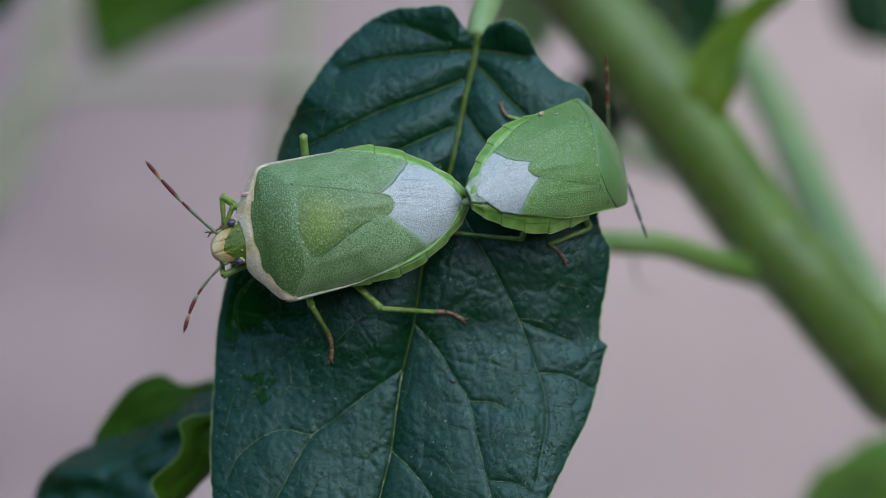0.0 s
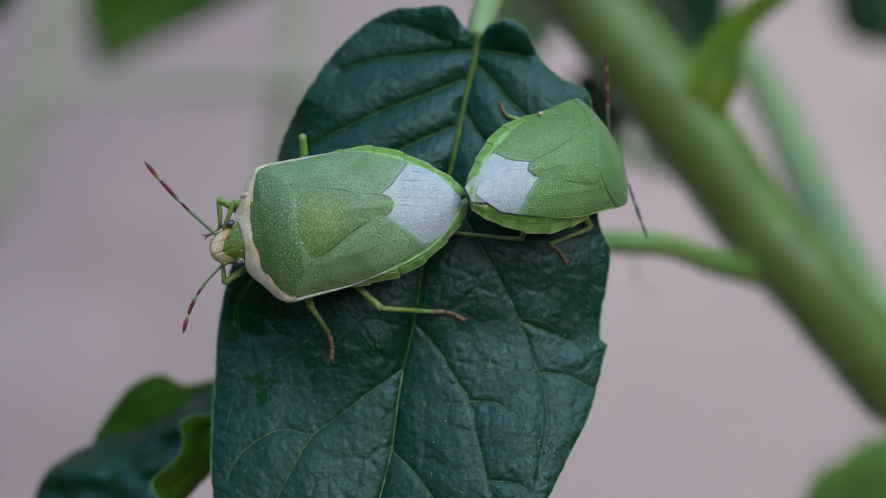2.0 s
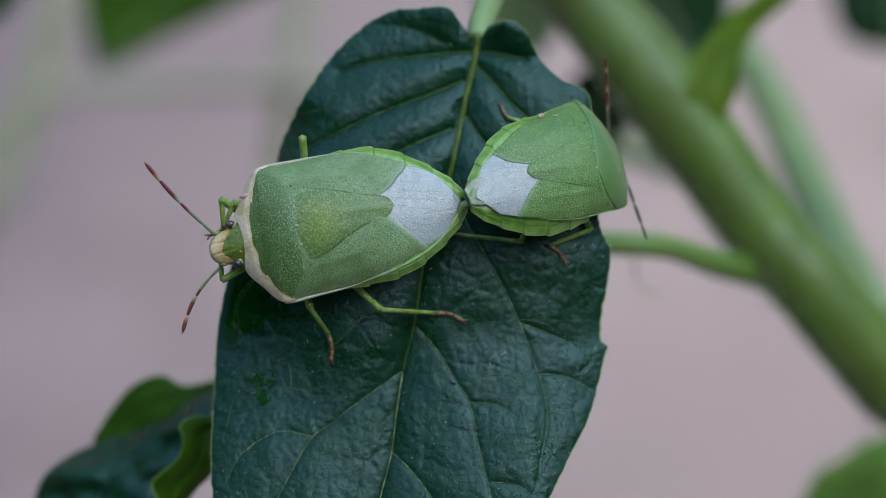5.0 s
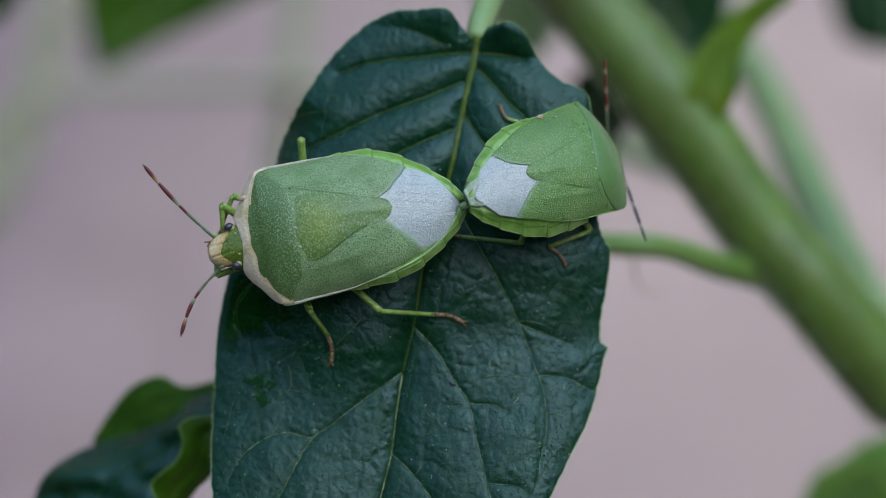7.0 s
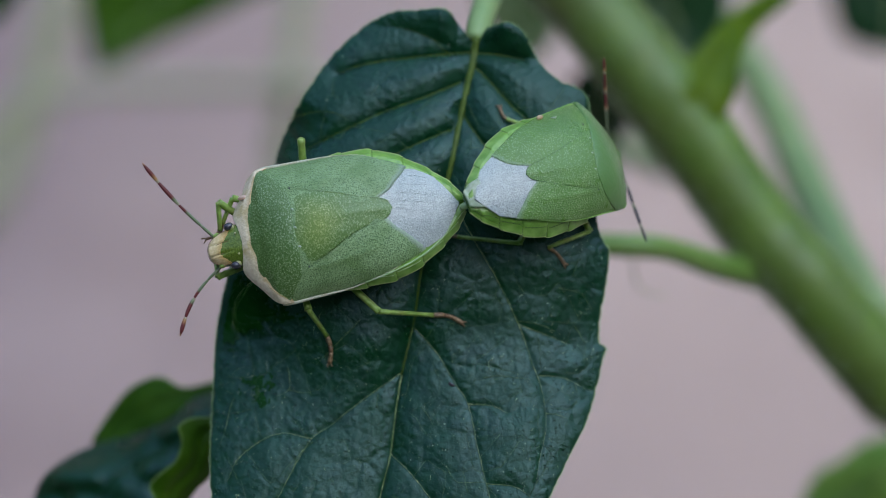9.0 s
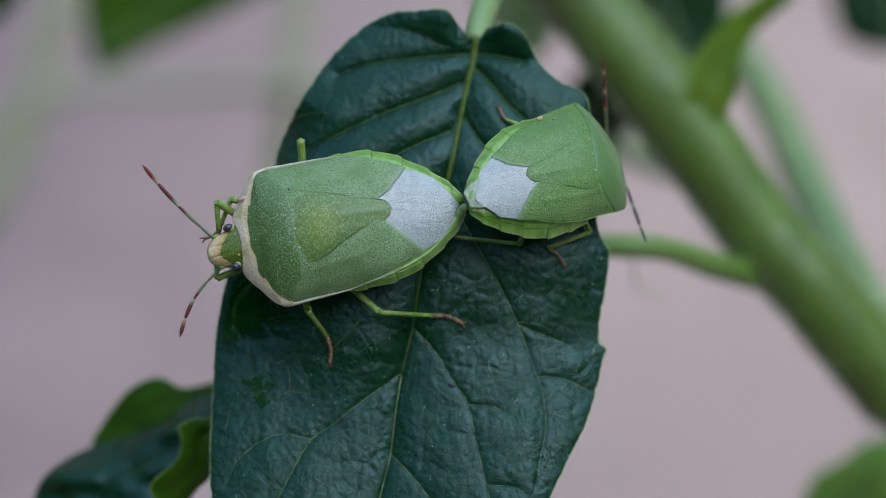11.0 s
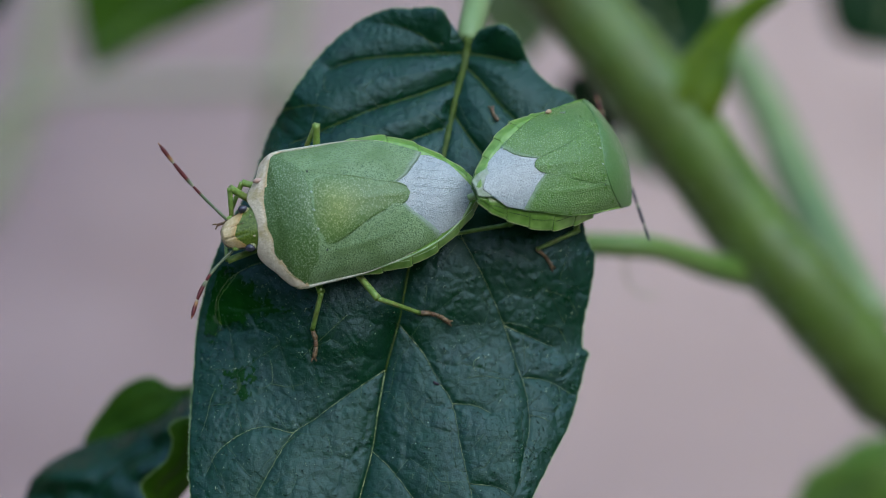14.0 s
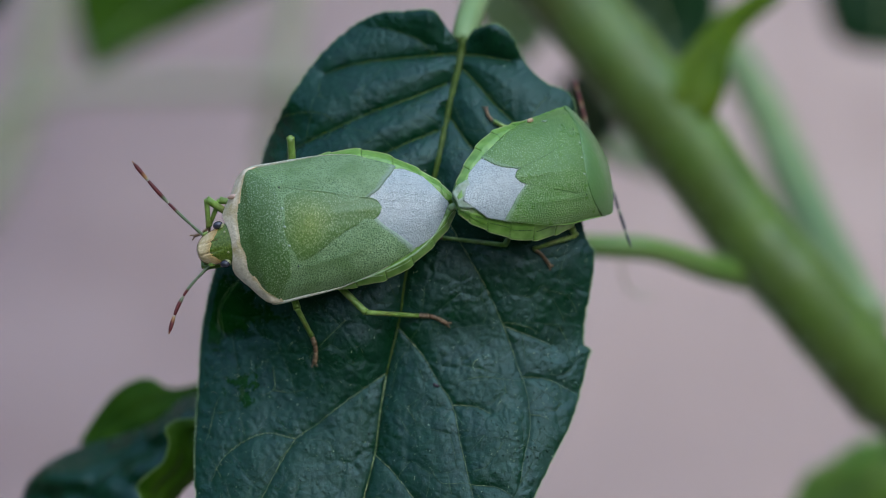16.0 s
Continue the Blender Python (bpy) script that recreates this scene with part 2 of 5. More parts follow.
RIDGE = material("pale_green_ridge", (0.30, 0.44, 0.18), (0.40, 0.53, 0.28), 0.3, 0.35, coat=0.3)
WAX = material("whitish_wax", (0.34, 0.40, 0.30), (0.46, 0.50, 0.40), 0.1, 0.5)
MARGIN = material("whitish_margin", (0.42, 0.40, 0.28), (0.60, 0.57, 0.45), 0.1, 0.4, bump=0.03, stain=(0.42, 0.36, 0.20), stain_size=0.6, stain_share=0.62)
CREAM = material("cream_margin", (0.66, 0.52, 0.34), (0.80, 0.66, 0.48), 0.18, 0.42, bump=0.05, stain=(0.50, 0.36, 0.15), stain_size=1.0, stain_share=0.62, fade=(1, 0.0, 0.35, (0.80, 0.66, 0.46), 1.0))
MEMBRANE = material("silvery_membrane", (0.29, 0.315, 0.295), (0.46, 0.485, 0.455), 0.08, 0.27, bump=0.085, bump_size=0.075, coat=0.8, stain=(0.39, 0.41, 0.39), stain_size=1.2, stain_share=0.56)
MEMBRANE_VEIN = material("membrane_vein", (0.20, 0.22, 0.20), (0.27, 0.29, 0.265), 0.2, 0.3)
FLAP = material("translucent_membrane", (0.34, 0.41, 0.26), (0.45, 0.51, 0.38), 0.2, 0.3, bump=0.03, shine=0.25)
BELLY = material("pale_green_belly", (0.12, 0.28, 0.04), (0.18, 0.36, 0.07), 0.8, 0.45)
EYE = material("dark_eye", (0.028, 0.024, 0.034), (0.055, 0.048, 0.062), 0.3, 0.18, coat=0.5)
EYE_RING = material("eye_ring", (0.26, 0.27, 0.11), (0.40, 0.36, 0.20), 0.15, 0.4, bump=0.03)
OCELLUS = material("pinkish_bead", (0.42, 0.25, 0.18), (0.5, 0.32, 0.24), 0.3, 0.25, coat=0.4)
LIMB = material("green_limb", (0.145, 0.225, 0.032), (0.25, 0.35, 0.085), 0.35, 0.4, bump=0.03, through_light=0.15, stain=(0.20, 0.21, 0.05), stain_size=0.9, stain_share=0.62)
LIMB_BROWN = material("brown_foot", (0.12, 0.066, 0.030), (0.28, 0.175, 0.090), 0.16, 0.5, bump=0.05, stain=(0.20, 0.095, 0.05), stain_size=0.5, stain_share=0.6)
WHITISH, TINT = (0.9, 0.9, 0.9), (1.0, 1.0, 1.0)
STALK, RED, ORANGE, STRAW, BLACK = (0.15, 0.18, 0.09), (0.13, 0.020, 0.018), (0.40, 0.19, 0.07), (0.36, 0.33, 0.20), (0.025, 0.02, 0.024)
FEELER_GREEN = material("feeler_green", WHITISH, TINT, 0.4, 0.4, along=[(0.0, STALK), (0.97, STALK), (1.0, STRAW)])
FEELER_THIRD = material("feeler_red_end", WHITISH, TINT, 0.4, 0.38, along=[(0.0, STALK), (0.60, STALK), (0.72, RED), (0.97, RED), (1.0, STRAW)])
FEELER_FOURTH = material("feeler_red", WHITISH, TINT, 0.4, 0.38, along=[(0.0, STRAW), (0.20, STALK), (0.34, RED), (0.96, RED), (1.0, STRAW)])
FEELER_LAST = material("feeler_tip", WHITISH, TINT, 0.4, 0.38, along=[(0.0, STRAW), (0.16, ORANGE), (0.42, RED), (0.82, RED), (1.0, ORANGE)])
FEELER_BROWN = material("feeler_brown", WHITISH, TINT, 0.4, 0.4, along=[(0.0, STRAW), (0.18, ORANGE), (0.36, RED), (0.95, RED), (1.0, STRAW)])
FEELER_PALE = material("feeler_pale", (0.42, 0.25, 0.13), (0.52, 0.36, 0.22), 0.3, 0.4)
FEELER_DARK = material("feeler_dark", WHITISH, TINT, 0.4, 0.4, along=[(0.0, STRAW), (0.10, STALK), (0.28, BLACK), (0.96, BLACK), (1.0, STRAW)])
FEELER_STALK = material("feeler_dull_stalk", (0.07, 0.09, 0.045), (0.11, 0.13, 0.07), 0.4, 0.4)


# ---- mesh helpers ----
def part(name, bm, mat, parent=None, label=""):
    """Links a bmesh, in millimetres, as one mesh object under a thing."""
    bmesh.ops.scale(bm, vec=(MM, MM, MM), verts=bm.verts)
    bmesh.ops.recalc_face_normals(bm, faces=bm.faces)
    data = bpy.data.meshes.new(name)
    bm.to_mesh(data)
    bm.free()
    for p in data.polygons:
        p.use_smooth = True
    data.materials.append(mat)
    ob = new(name, data)
    if parent:
        ob.parent = parent
    return tagged(ob, label)


def smooth_line(points, n):
    """n points along a Catmull-Rom curve through the given ones."""
    p = np.array(points, float)
    p = np.vstack([2 * p[0] - p[1], p, 2 * p[-1] - p[-2]])
    out = []
    for u in np.linspace(0, len(p) - 3, n):
        i = min(int(u), len(p) - 4)
        f = u - i
        a, b, c, d = p[i:i + 4]
        out.append(0.5 * (2 * b + (c - a) * f + (2 * a - 5 * b + 4 * c - d) * f ** 2 + (3 * b - a - 3 * c + d) * f ** 3))
    return np.array(out)


def tube(bm, line, radii, sides=10, flat=1.0, ring=None):
    """A tapered tube along a line, closed at both ends."""
    line = [Vector(p) for p in line]
    rings, side = [], None
    for i, p in enumerate(line):
        way = (line[min(i + 1, len(line) - 1)] - line[max(i - 1, 0)]).normalized()
        if side is None:
            side = way.orthogonal().normalized() if ring is None else Vector(ring)
        side = (side - way * side.dot(way)).normalized()
        up = way.cross(side)
        r = radii[i]
        rings.append([bm.verts.new(p + (side * math.cos(a) + up * math.sin(a) * flat) * r)
                      for a in np.linspace(0, 2 * math.pi, sides, endpoint=False)])
    for a, b in zip(rings, rings[1:]):
        for j in range(sides):
            bm.faces.new((a[j], a[(j + 1) % sides], b[(j + 1) % sides], b[j]))
    bm.faces.new(rings[0][::-1]), bm.faces.new(rings[-1])
    return bm


def sheet(grid, thick=0.0):
    """A bmesh from a grid of points; with a thickness, closed below and round its rim."""
    bm = bmesh.new()
    rows, cols = len(grid), len(grid[0])
    top = [[bm.verts.new(p) for p in row] for row in grid]
    uv = bm.loops.layers.uv.new("UVMap")
    for i in range(rows - 1):
        for j in range(cols - 1):
            face = bm.faces.new((top[i][j], top[i][j + 1], top[i + 1][j + 1], top[i + 1][j]))
            for corner, (u, v) in zip(face.loops, ((i, j), (i, j + 1), (i + 1, j + 1), (i + 1, j))):
                corner[uv].uv = (u / (rows - 1), v / (cols - 1))
    if thick:
        low = [[bm.verts.new((p[0], p[1], p[2] - thick)) for p in row] for row in grid]
        for i in range(rows - 1):
            for j in range(cols - 1):
                bm.faces.new((low[i][j], low[i + 1][j], low[i + 1][j + 1], low[i][j + 1]))
        for i in range(rows - 1):
            for j in (0, cols - 1):
                bm.faces.new((top[i][j], top[i + 1][j], low[i + 1][j], low[i][j]))
        for j in range(cols - 1):
            for i in (0, rows - 1):
                bm.faces.new((top[i][j], low[i][j], low[i][j + 1], top[i][j + 1]))
    return bm


def ball(bm, centre, radii, turn=None, cuts=12):
    m = Matrix.Translation(centre) @ (turn or Matrix()) @ Matrix.Diagonal((*radii, 1))
    bmesh.ops.create_uvsphere(bm, u_segments=cuts, v_segments=max(6, cuts * 2 // 3), radius=1.0, matrix=m)
    return bm


def smooth_table(pairs):
    line = smooth_line(sorted(pairs), 160)
    return lambda v: float(np.interp(v, line[:, 0], line[:, 1]))


def table(pairs):
    xs, ys = zip(*sorted(pairs))
    return lambda v: float(np.interp(v, xs, ys))


# ---- ground ----
def ground():
    bm = bmesh.new()
    size, n = 400.0, 40
    steps = np.sign(np.linspace(-1, 1, n)) * np.abs(np.linspace(-1, 1, n)) ** 4 * size
    verts = [[bm.verts.new((x / MM, y / MM, (noise.noise((x * 6, y * 6, 0)) * 0.012 if abs(x) < 3 and abs(y) < 3 else 0) / MM))
              for x in steps] for y in steps]
    for i in range(n - 1):
        for j in range(n - 1):
            bm.faces.new((verts[i][j], verts[i][j + 1], verts[i + 1][j + 1], verts[i + 1][j]))
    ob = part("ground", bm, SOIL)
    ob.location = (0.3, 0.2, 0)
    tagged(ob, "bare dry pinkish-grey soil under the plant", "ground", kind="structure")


def hedge():
    """A plain dark hedge, added out of view, that closes the place all round and darkens reflections."""
    bm = bmesh.new()
    n, rad = 48, 3.2
    low, top, out, foot = [], [], [], []
    for i in range(n):
        a = 2 * math.pi * i / n
        h = 2.1 + 0.35 * noise.noise((math.cos(a) * 3, math.sin(a) * 3, 0))
        c, s = math.cos(a) / MM, math.sin(a) / MM
        low.append(bm.verts.new((rad * c, rad * s, -20)))
        top.append(bm.verts.new(((rad + 0.15) * c, (rad + 0.15) * s, h / MM)))
        out.append(bm.verts.new(((rad + 0.9) * c, (rad + 0.9) * s, h / MM)))
        foot.append(bm.verts.new(((rad + 1.0) * c, (rad + 1.0) * s, -20)))
    for i in range(n):
        j = (i + 1) % n
        bm.faces.new((low[i], low[j], top[j], top[i]))
        bm.faces.new((top[i], top[j], out[j], out[i]))
        bm.faces.new((out[i], out[j], foot[j], foot[i]))
    ob = part("backdrop", bm, HEDGE)
    ob.location = (0, 2.15, 0)
    tagged(ob, "plain dark green hedge, added out of view all round", "hedge", kind="structure")


ground()
hedge()


# ---- the leaf that carries the bugs ----
LEAF_BASE = (1.92, 11.84, -6.00)
LEAF_HOME = FACE @ pose(*[c * MM for c in LEAF_BASE])
MIDLINE = [(0.09, 0.55),(-0.17, -1.10),(-0.69, -3.39),(-1.41, -6.98),(-2.21, -9.88),(-3.07, -12.76),(-3.49, -15.64),(-4.19, -18.67),(-4.57, -21.04),(-4.84, -23.21),(-5.46, -25.76),(-5.98, -28.16),(-6.83, -32.82),(-7.89, -39.67)]
SIDE_VEINS = [
    [(-0.17, -0.37),(-1.40, -0.44),(-3.35, -0.63),(-6.27, -1.00),(-7.89, -1.59)],
    [(-0.82, -2.08),(-2.70, -2.90),(-4.96, -3.72),(-6.90, -4.57),(-8.83, -5.51),(-10.11, -6.07)],
    [(-1.41, -4.86),(-3.34, -5.68),(-4.95, -6.49),(-7.84, -8.27)],
    [(-2.53, -11.01),(-6.53, -11.81),(-10.04, -12.45),(-12.59, -13.40),(-13.72, -14.68),(-13.85, -15.96),(-13.40, -16.60)],
    [(-4.22, -18.67),(-6.52, -20.26),(-8.10, -21.51),(-9.29, -22.35),(-10.28, -23.99),(-11.20, -25.76),(-12.12, -27.85)],
    [(-9.29, -22.35),(-10.95, -22.04),(-12.36, -22.60),(-13.45, -23.52),(-14.06, -24.77)],
    [(0.15, -0.37),(1.19, -0.50),(2.82, -0.77)],
    [(0.06, -1.26),(0.86, -2.08),(1.99, -3.39),(3.12, -4.54),(4.39, -6.65)],
    [(-0.76, -3.88),(0.21, -5.35),(1.81, -7.30)],
    [(-1.73, -7.95),(-0.45, -10.52),(0.57, -12.29),(1.46, -13.88),(2.42, -15.96),(3.22, -18.20),(3.76, -19.79),(3.93, -21.66),(3.59, -23.21),(3.32, -24.77)],
    [(2.42, -15.96),(3.70, -16.44),(5.30, -17.08)],
    [(3.54, -18.83),(4.98, -18.99),(6.57, -19.79)],
    [(-3.49, -16.12),(-2.21, -17.56),(-1.25, -19.15),(-0.46, -20.42),(0.01, -22.60),(0.54, -24.77),(0.79, -26.00),(0.78, -28.16)],
    [(-0.46, -20.42),(0.82, -20.48),(1.77, -20.89)],
    [(0.54, -24.77),(2.06, -24.92),(3.00, -25.45)],
    [(-4.84, -23.21),(-3.95, -23.99),(-3.00, -25.08),(-2.43, -26.00),(-1.74, -28.16)],
]
LEFT_RIM = [(-0.17, 0.29),(-1.01, 1.16),(-1.40, 1.90),(-2.05, 2.13),(-3.36, 2.03),(-4.76, 1.96),(-6.45, 1.12),(-8.13, -0.44),(-9.44, -2.21),(-10.40, -3.88),(-11.22, -5.42),(-11.65, -6.91),(-12.14, -8.59),(-13.32, -10.85),(-14.12, -13.08),(-14.55, -14.84),(-14.88, -16.92),(-14.95, -19.47),(-15.02, -21.98),(-14.99, -24.15),(-14.79, -26.31),(-14.20, -29.48),(-12.90, -33.50),(-10.43, -37.59),(-7.89, -40.02)]
RIGHT_RIM = [(0.22, 0.36),(0.62, 0.96),(1.20, 1.16),(2.02, 1.26),(2.76, 0.72),(3.31, -0.27),(3.85, -1.16),(4.75, -2.02),(6.04, -2.57),(6.52, -3.39),(6.72, -5.35),(6.82, -7.95),(6.98, -10.52),(7.58, -11.81),(7.40, -13.72),(7.03, -15.64),(6.97, -16.79),(7.06, -17.11),(7.38, -17.37),(7.22, -17.82),(6.82, -19.47),(6.22, -21.35),(5.24, -23.21),(4.43, -24.77),(3.63, -26.31),(2.05, -29.48),(-0.14, -33.50),(-3.66, -37.59),(-7.89, -40.02)]


LEFT_REACH, RIGHT_REACH = (tuple(np.array(sorted((-y, x) for x, y in rim[4:])).T) for rim in (LEFT_RIM, RIGHT_RIM))


def nearest(points, line):
    """The distance of each point from a polyline in the plane."""
    best = np.full(len(points), 1e9)
    for a, b in zip(line, line[1:]):
        d = b - a
        f = np.clip(((points - a) @ d) / max(d @ d, 1e-9), 0, 1)
        best = np.minimum(best, np.hypot(*(points - a - f[:, None] * d).T))
    return best


LEFT_CREASE = ((-6.6, -4.65, -3.35, -2.4, -1.0), (1.35, 1.12, 0.78, 0.33, -0.20))
RIGHT_CREASE = ((0.45, 1.0, 2.0, 3.4, 4.2), (0.10, -0.35, -0.60, -0.75, -1.2))
SMALL_VEINS = [
    [(0.44, -18.92), (1.14, -18.82), (1.78, -18.86), (3.37, -19.08)],
    [(2.35, -15.79), (3.06, -15.83), (3.85, -16.02), (4.49, -16.34)],
    [(5.61, -19.27), (5.73, -19.84)],
    [(3.92, -20.93), (4.49, -20.99), (5.13, -21.22)],
    [(-1.66, -23.86), (-1.41, -24.34), (-1.00, -24.69), (-0.13, -24.69), (0.54, -24.69)],
    [(4.68, -13.88), (5.45, -14.04), (6.12, -14.33), (6.66, -15.25)],
    [(5.61, -16.02), (5.99, -16.66), (6.18, -17.23), (6.12, -18.12)],
    [(-10.69, -18.31), (-10.56, -18.98), (-10.63, -19.62), (-11.46, -20.10)],
    [(-13.72, -20.04), (-13.98, -20.80), (-14.13, -21.60), (-14.45, -22.75)],
    [(-3.10, -20.51), (-2.69, -21.06), (-2.43, -21.60)],
    [(-12.73, -13.56), (-13.27, -14.30), (-13.72, -15.03), (-13.69, -15.79), (-13.56, -16.59), (-13.94, -17.13)],
    [(-10.63, -19.62), (-9.70, -19.78), (-8.74, -19.56)],
    [(-9.19, -22.49), (-10.02, -23.29), (-10.34, -24.25)],
    [(-6.51, -15.64), (-7.79, -16.91), (-9.06, -18.19)],
    [(-10.8, -4.2), (-9.2, -3.8), (-7.9, -3.9), (-7.3, -4.35)],
    [(-1.56, -0.43), (-2.4, 0.37), (-3.35, 0.80), (-4.65, 1.19)],
]
MID = smooth_line(MIDLINE, 60)
VEINS = [smooth_line(v, 24) for v in SIDE_VEINS]
LEAF_SAG = smooth_table([(3, -1.5), (0, -0.4), (-5, 1.0), (-9, 1.9), (-13, 2.7), (-17, 3.2), (-20, 3.6), (-23, 3.9), (-28, 4.2), (-34, 3.4), (-40, 0)])


NET = np.random.RandomState(5).uniform((-16, -42), (10, 5), (430, 2))


def net(p):
    """How far each point lies from the joints of an irregular net."""
    out = np.empty(len(p))
    for i in range(0, len(p), 4000):
        d = np.sort(np.partition(np.hypot(p[i:i + 4000, None, 0] - NET[None, :, 0], p[i:i + 4000, None, 1] - NET[None, :, 1]), 1, axis=1)[:, :2], axis=1)
        out[i:i + 4000] = d[:, 1] - d[:, 0]
    return out


def leaf_height(points):
    p = np.asarray(points, float)
    mid = nearest(p, MID)
    side = np.min([nearest(p, v) for v in VEINS], axis=0)
    z = np.array([LEAF_SAG(y) for y in p[:, 1]])
    vein = np.minimum(side, mid)
    high = 1 / (1 + np.exp(-(p[:, 1] + 8) / 1.0))
    fade = np.array([0.5 + 0.9 * noise.noise((x * 0.45, y * 0.45, 11)) for x, y in p])
    z += -0.011 * mid ** 2 + 0.55 * (1 - np.exp(-mid / 1.1)) + (0.09 + 0.44 * high) * (1 - np.exp(-side / 0.9))
    z += 0.075 * (1 - np.exp(-vein / 0.11)) + 0.09 * np.clip(fade, 0.1, 1) * (1 - np.exp(-net(p) / 0.30)) * np.minimum(1, side) * (1 - 0.6 * high)
    z += np.array([0.15 * noise.noise((x * 0.28, y * 0.28, 3)) + 0.048 * noise.noise((x * 0.9, y * 0.9, 7)) + 0.024 * noise.noise((x * 2.6, y * 2.6, 1)) for x, y in p])
    # a hollow across the blade, deeper on one side of the midrib
    below = p[:, 1] + 17.4 + 3.4 * np.exp(-((p[:, 0] + 7.3) / 3.4) ** 2)
    depth = 1.0 - 0.15 / (1 + np.exp((p[:, 0] + 3.5) / 1.2))
    z -= depth * np.exp(-(below / np.where(below > 0, 4.0, 6.0)) ** 2)
    z += 0.10 * np.maximum(0, -14 - p[:, 1]) * np.clip((p[:, 0] + 3) / 6, 0, 1)
    # a shallow fold beside the midrib
    z -= 0.2 * np.exp(-((p[:, 0] + 9.4) / 3.0) ** 2 - ((p[:, 1] + 19.3) / 4.0) ** 2) + 0.09 * np.maximum(0, -7.5 - p[:, 0]) / (1 + np.exp(-(p[:, 1] + 21.5) / 0.9))
    # the lobes by the stalk turn up past a crease
    for crease, slope in ((LEFT_CREASE, -0.6), (RIGHT_CREASE, -0.6)):
        over = p[:, 1] - np.interp(p[:, 0], *crease)
        ends = np.clip((p[:, 0] - crease[0][0]) / 1.2, 0, 1) * np.clip((crease[0][-1] - p[:, 0]) / 1.0, 0, 1)
        z -= slope * ends ** 0.7 * np.maximum(0, over)
    z -= 0.05 * np.maximum(0, p[:, 0] - 3.5) ** 2 * np.exp(-((p[:, 1] + 7) / 5.0) ** 2)
    return z


def leaf():
    thing = new("leaf")
    thing.matrix_world = LEAF_HOME
    tagged(thing, "large dark green nightshade leaf with sunken pale veins, glossy, hanging", "leaf")
    rows, cols = 470, 130
    grids = []
    for rim, first in ((LEFT_RIM, 5), (RIGHT_RIM, 5)):
        edge = smooth_line(rim, rows)
        wave = np.array([noise.noise((i * 0.21, first, 1)) * 0.09 + noise.noise((i * 0.6, 4, first)) * 0.05 for i in range(rows)])
        u = np.clip((np.linspace(0, 1, rows) - 0.12) / 0.88, 0, 1)
        ys = -u ** 1.05 * 38.4
        mids = np.stack([np.interp(-ys, -MID[:, 1], MID[:, 0]), ys], 1)
        out = edge - mids
        edge = edge + out / np.maximum(np.hypot(*out.T), 1e-6)[:, None] * wave[:, None]
        f = np.linspace(0, 1, cols)[None, :, None]
        flat = mids[:, None] * (1 - f) + edge[:, None] * f
        z = leaf_height(flat.reshape(-1, 2)).reshape(rows, cols)
        far = np.linspace(0, 1, cols)[None] ** 8
        curl = 0.3 * far
        if rim is LEFT_RIM:
            # a strip of the blade is bent down along the rim
            inward = np.hypot(*(edge - mids).T)[:, None] * (1 - np.linspace(0, 1, cols)[None])
            curl = curl + 1.5 * np.clip(1 - inward / 2.3, 0, 1) ** 1.5 * np.exp(-((flat[..., 1] + 6.2) / 2.3) ** 4)
        grids.append((np.dstack([flat, z - curl]), edge, (z - curl)[:, -1]))
    bm = sheet(grids[0][0].tolist(), 0.25)
    other = sheet(grids[1][0].tolist(), 0.25)
    spare = bpy.data.meshes.new("spare")
    other.to_mesh(spare)
    other.free()
    bm.from_mesh(spare)
    bpy.data.meshes.remove(spare)
    part("blade", bm, LEAF, thing)
    shake = np.random.RandomState(8)
    for i, line in enumerate([MID, *VEINS]):
        if i:
            line = smooth_line(line, 2 * len(line)) + shake.normal(0, 0.012, (2 * len(line), 2))
        z = leaf_height(line)
        n = len(line)
        r = np.interp(np.arange(n), [0, 14, 26, n], [0.26, 0.18, 0.055, 0.020]) if i == 0 else np.interp(np.arange(n), [0, n * 0.6, n - 1], [0.027, 0.021, 0.008])
        pts = [(x, y, h - (-0.01 if i == 0 else -0.02)) for (x, y), h in zip(line, z)]
        if i == 0:
            part("midrib", tube(bmesh.new(), pts[:33], r[:33], 8), MIDRIB, thing, "olive green midrib")
            part("midrib", tube(bmesh.new(), pts[32:], r[32:], 8), VEIN, thing, "pale lower end of the midrib")
        elif i in (1, 2, 3, 7, 8, 9):
            part("vein", tube(bmesh.new(), pts, r * 1.5, 8), MIDRIB, thing, "olive green side vein")
        else:
            # thin and broken: it dips under the blade here and there
            pts = [(x, y, h + 0.034 + 0.025 * noise.noise((x * 1.7, y * 1.7, i))) for x, y, h in pts]
            part("vein", tube(bmesh.new(), pts, r * 0.66, 8), VEIN, thing, "thin pale side vein")
    for i, line in enumerate(SMALL_VEINS):
        line = smooth_line(line, 30) + shake.normal(0, 0.01, (30, 2))
        pts = [(x, y, h + 0.028 + 0.016 * noise.noise((x * 1.7, y * 1.7, i))) for (x, y), h in zip(line, leaf_height(line))]
        part("vein", tube(bmesh.new(), pts, np.interp(np.arange(30), [0, 18, 29], [0.019, 0.015, 0.006]), 6), VEIN_GREEN if i == 10 else VEIN_SMALL if i < 14 else MIDRIB, thing, "faint thin green vein")
    # hair roots: tiny raised dots all over the blade
    bm = bmesh.new()
    rng = random.Random(31)
    roots = []
    while len(roots) < 3000:
        x, y = rng.uniform(-16, 9), rng.uniform(-29, -9)
        if np.interp(-y, *LEFT_REACH) + 0.2 < x < np.interp(-y, *RIGHT_REACH) - 0.2:
            roots.append((x, y))
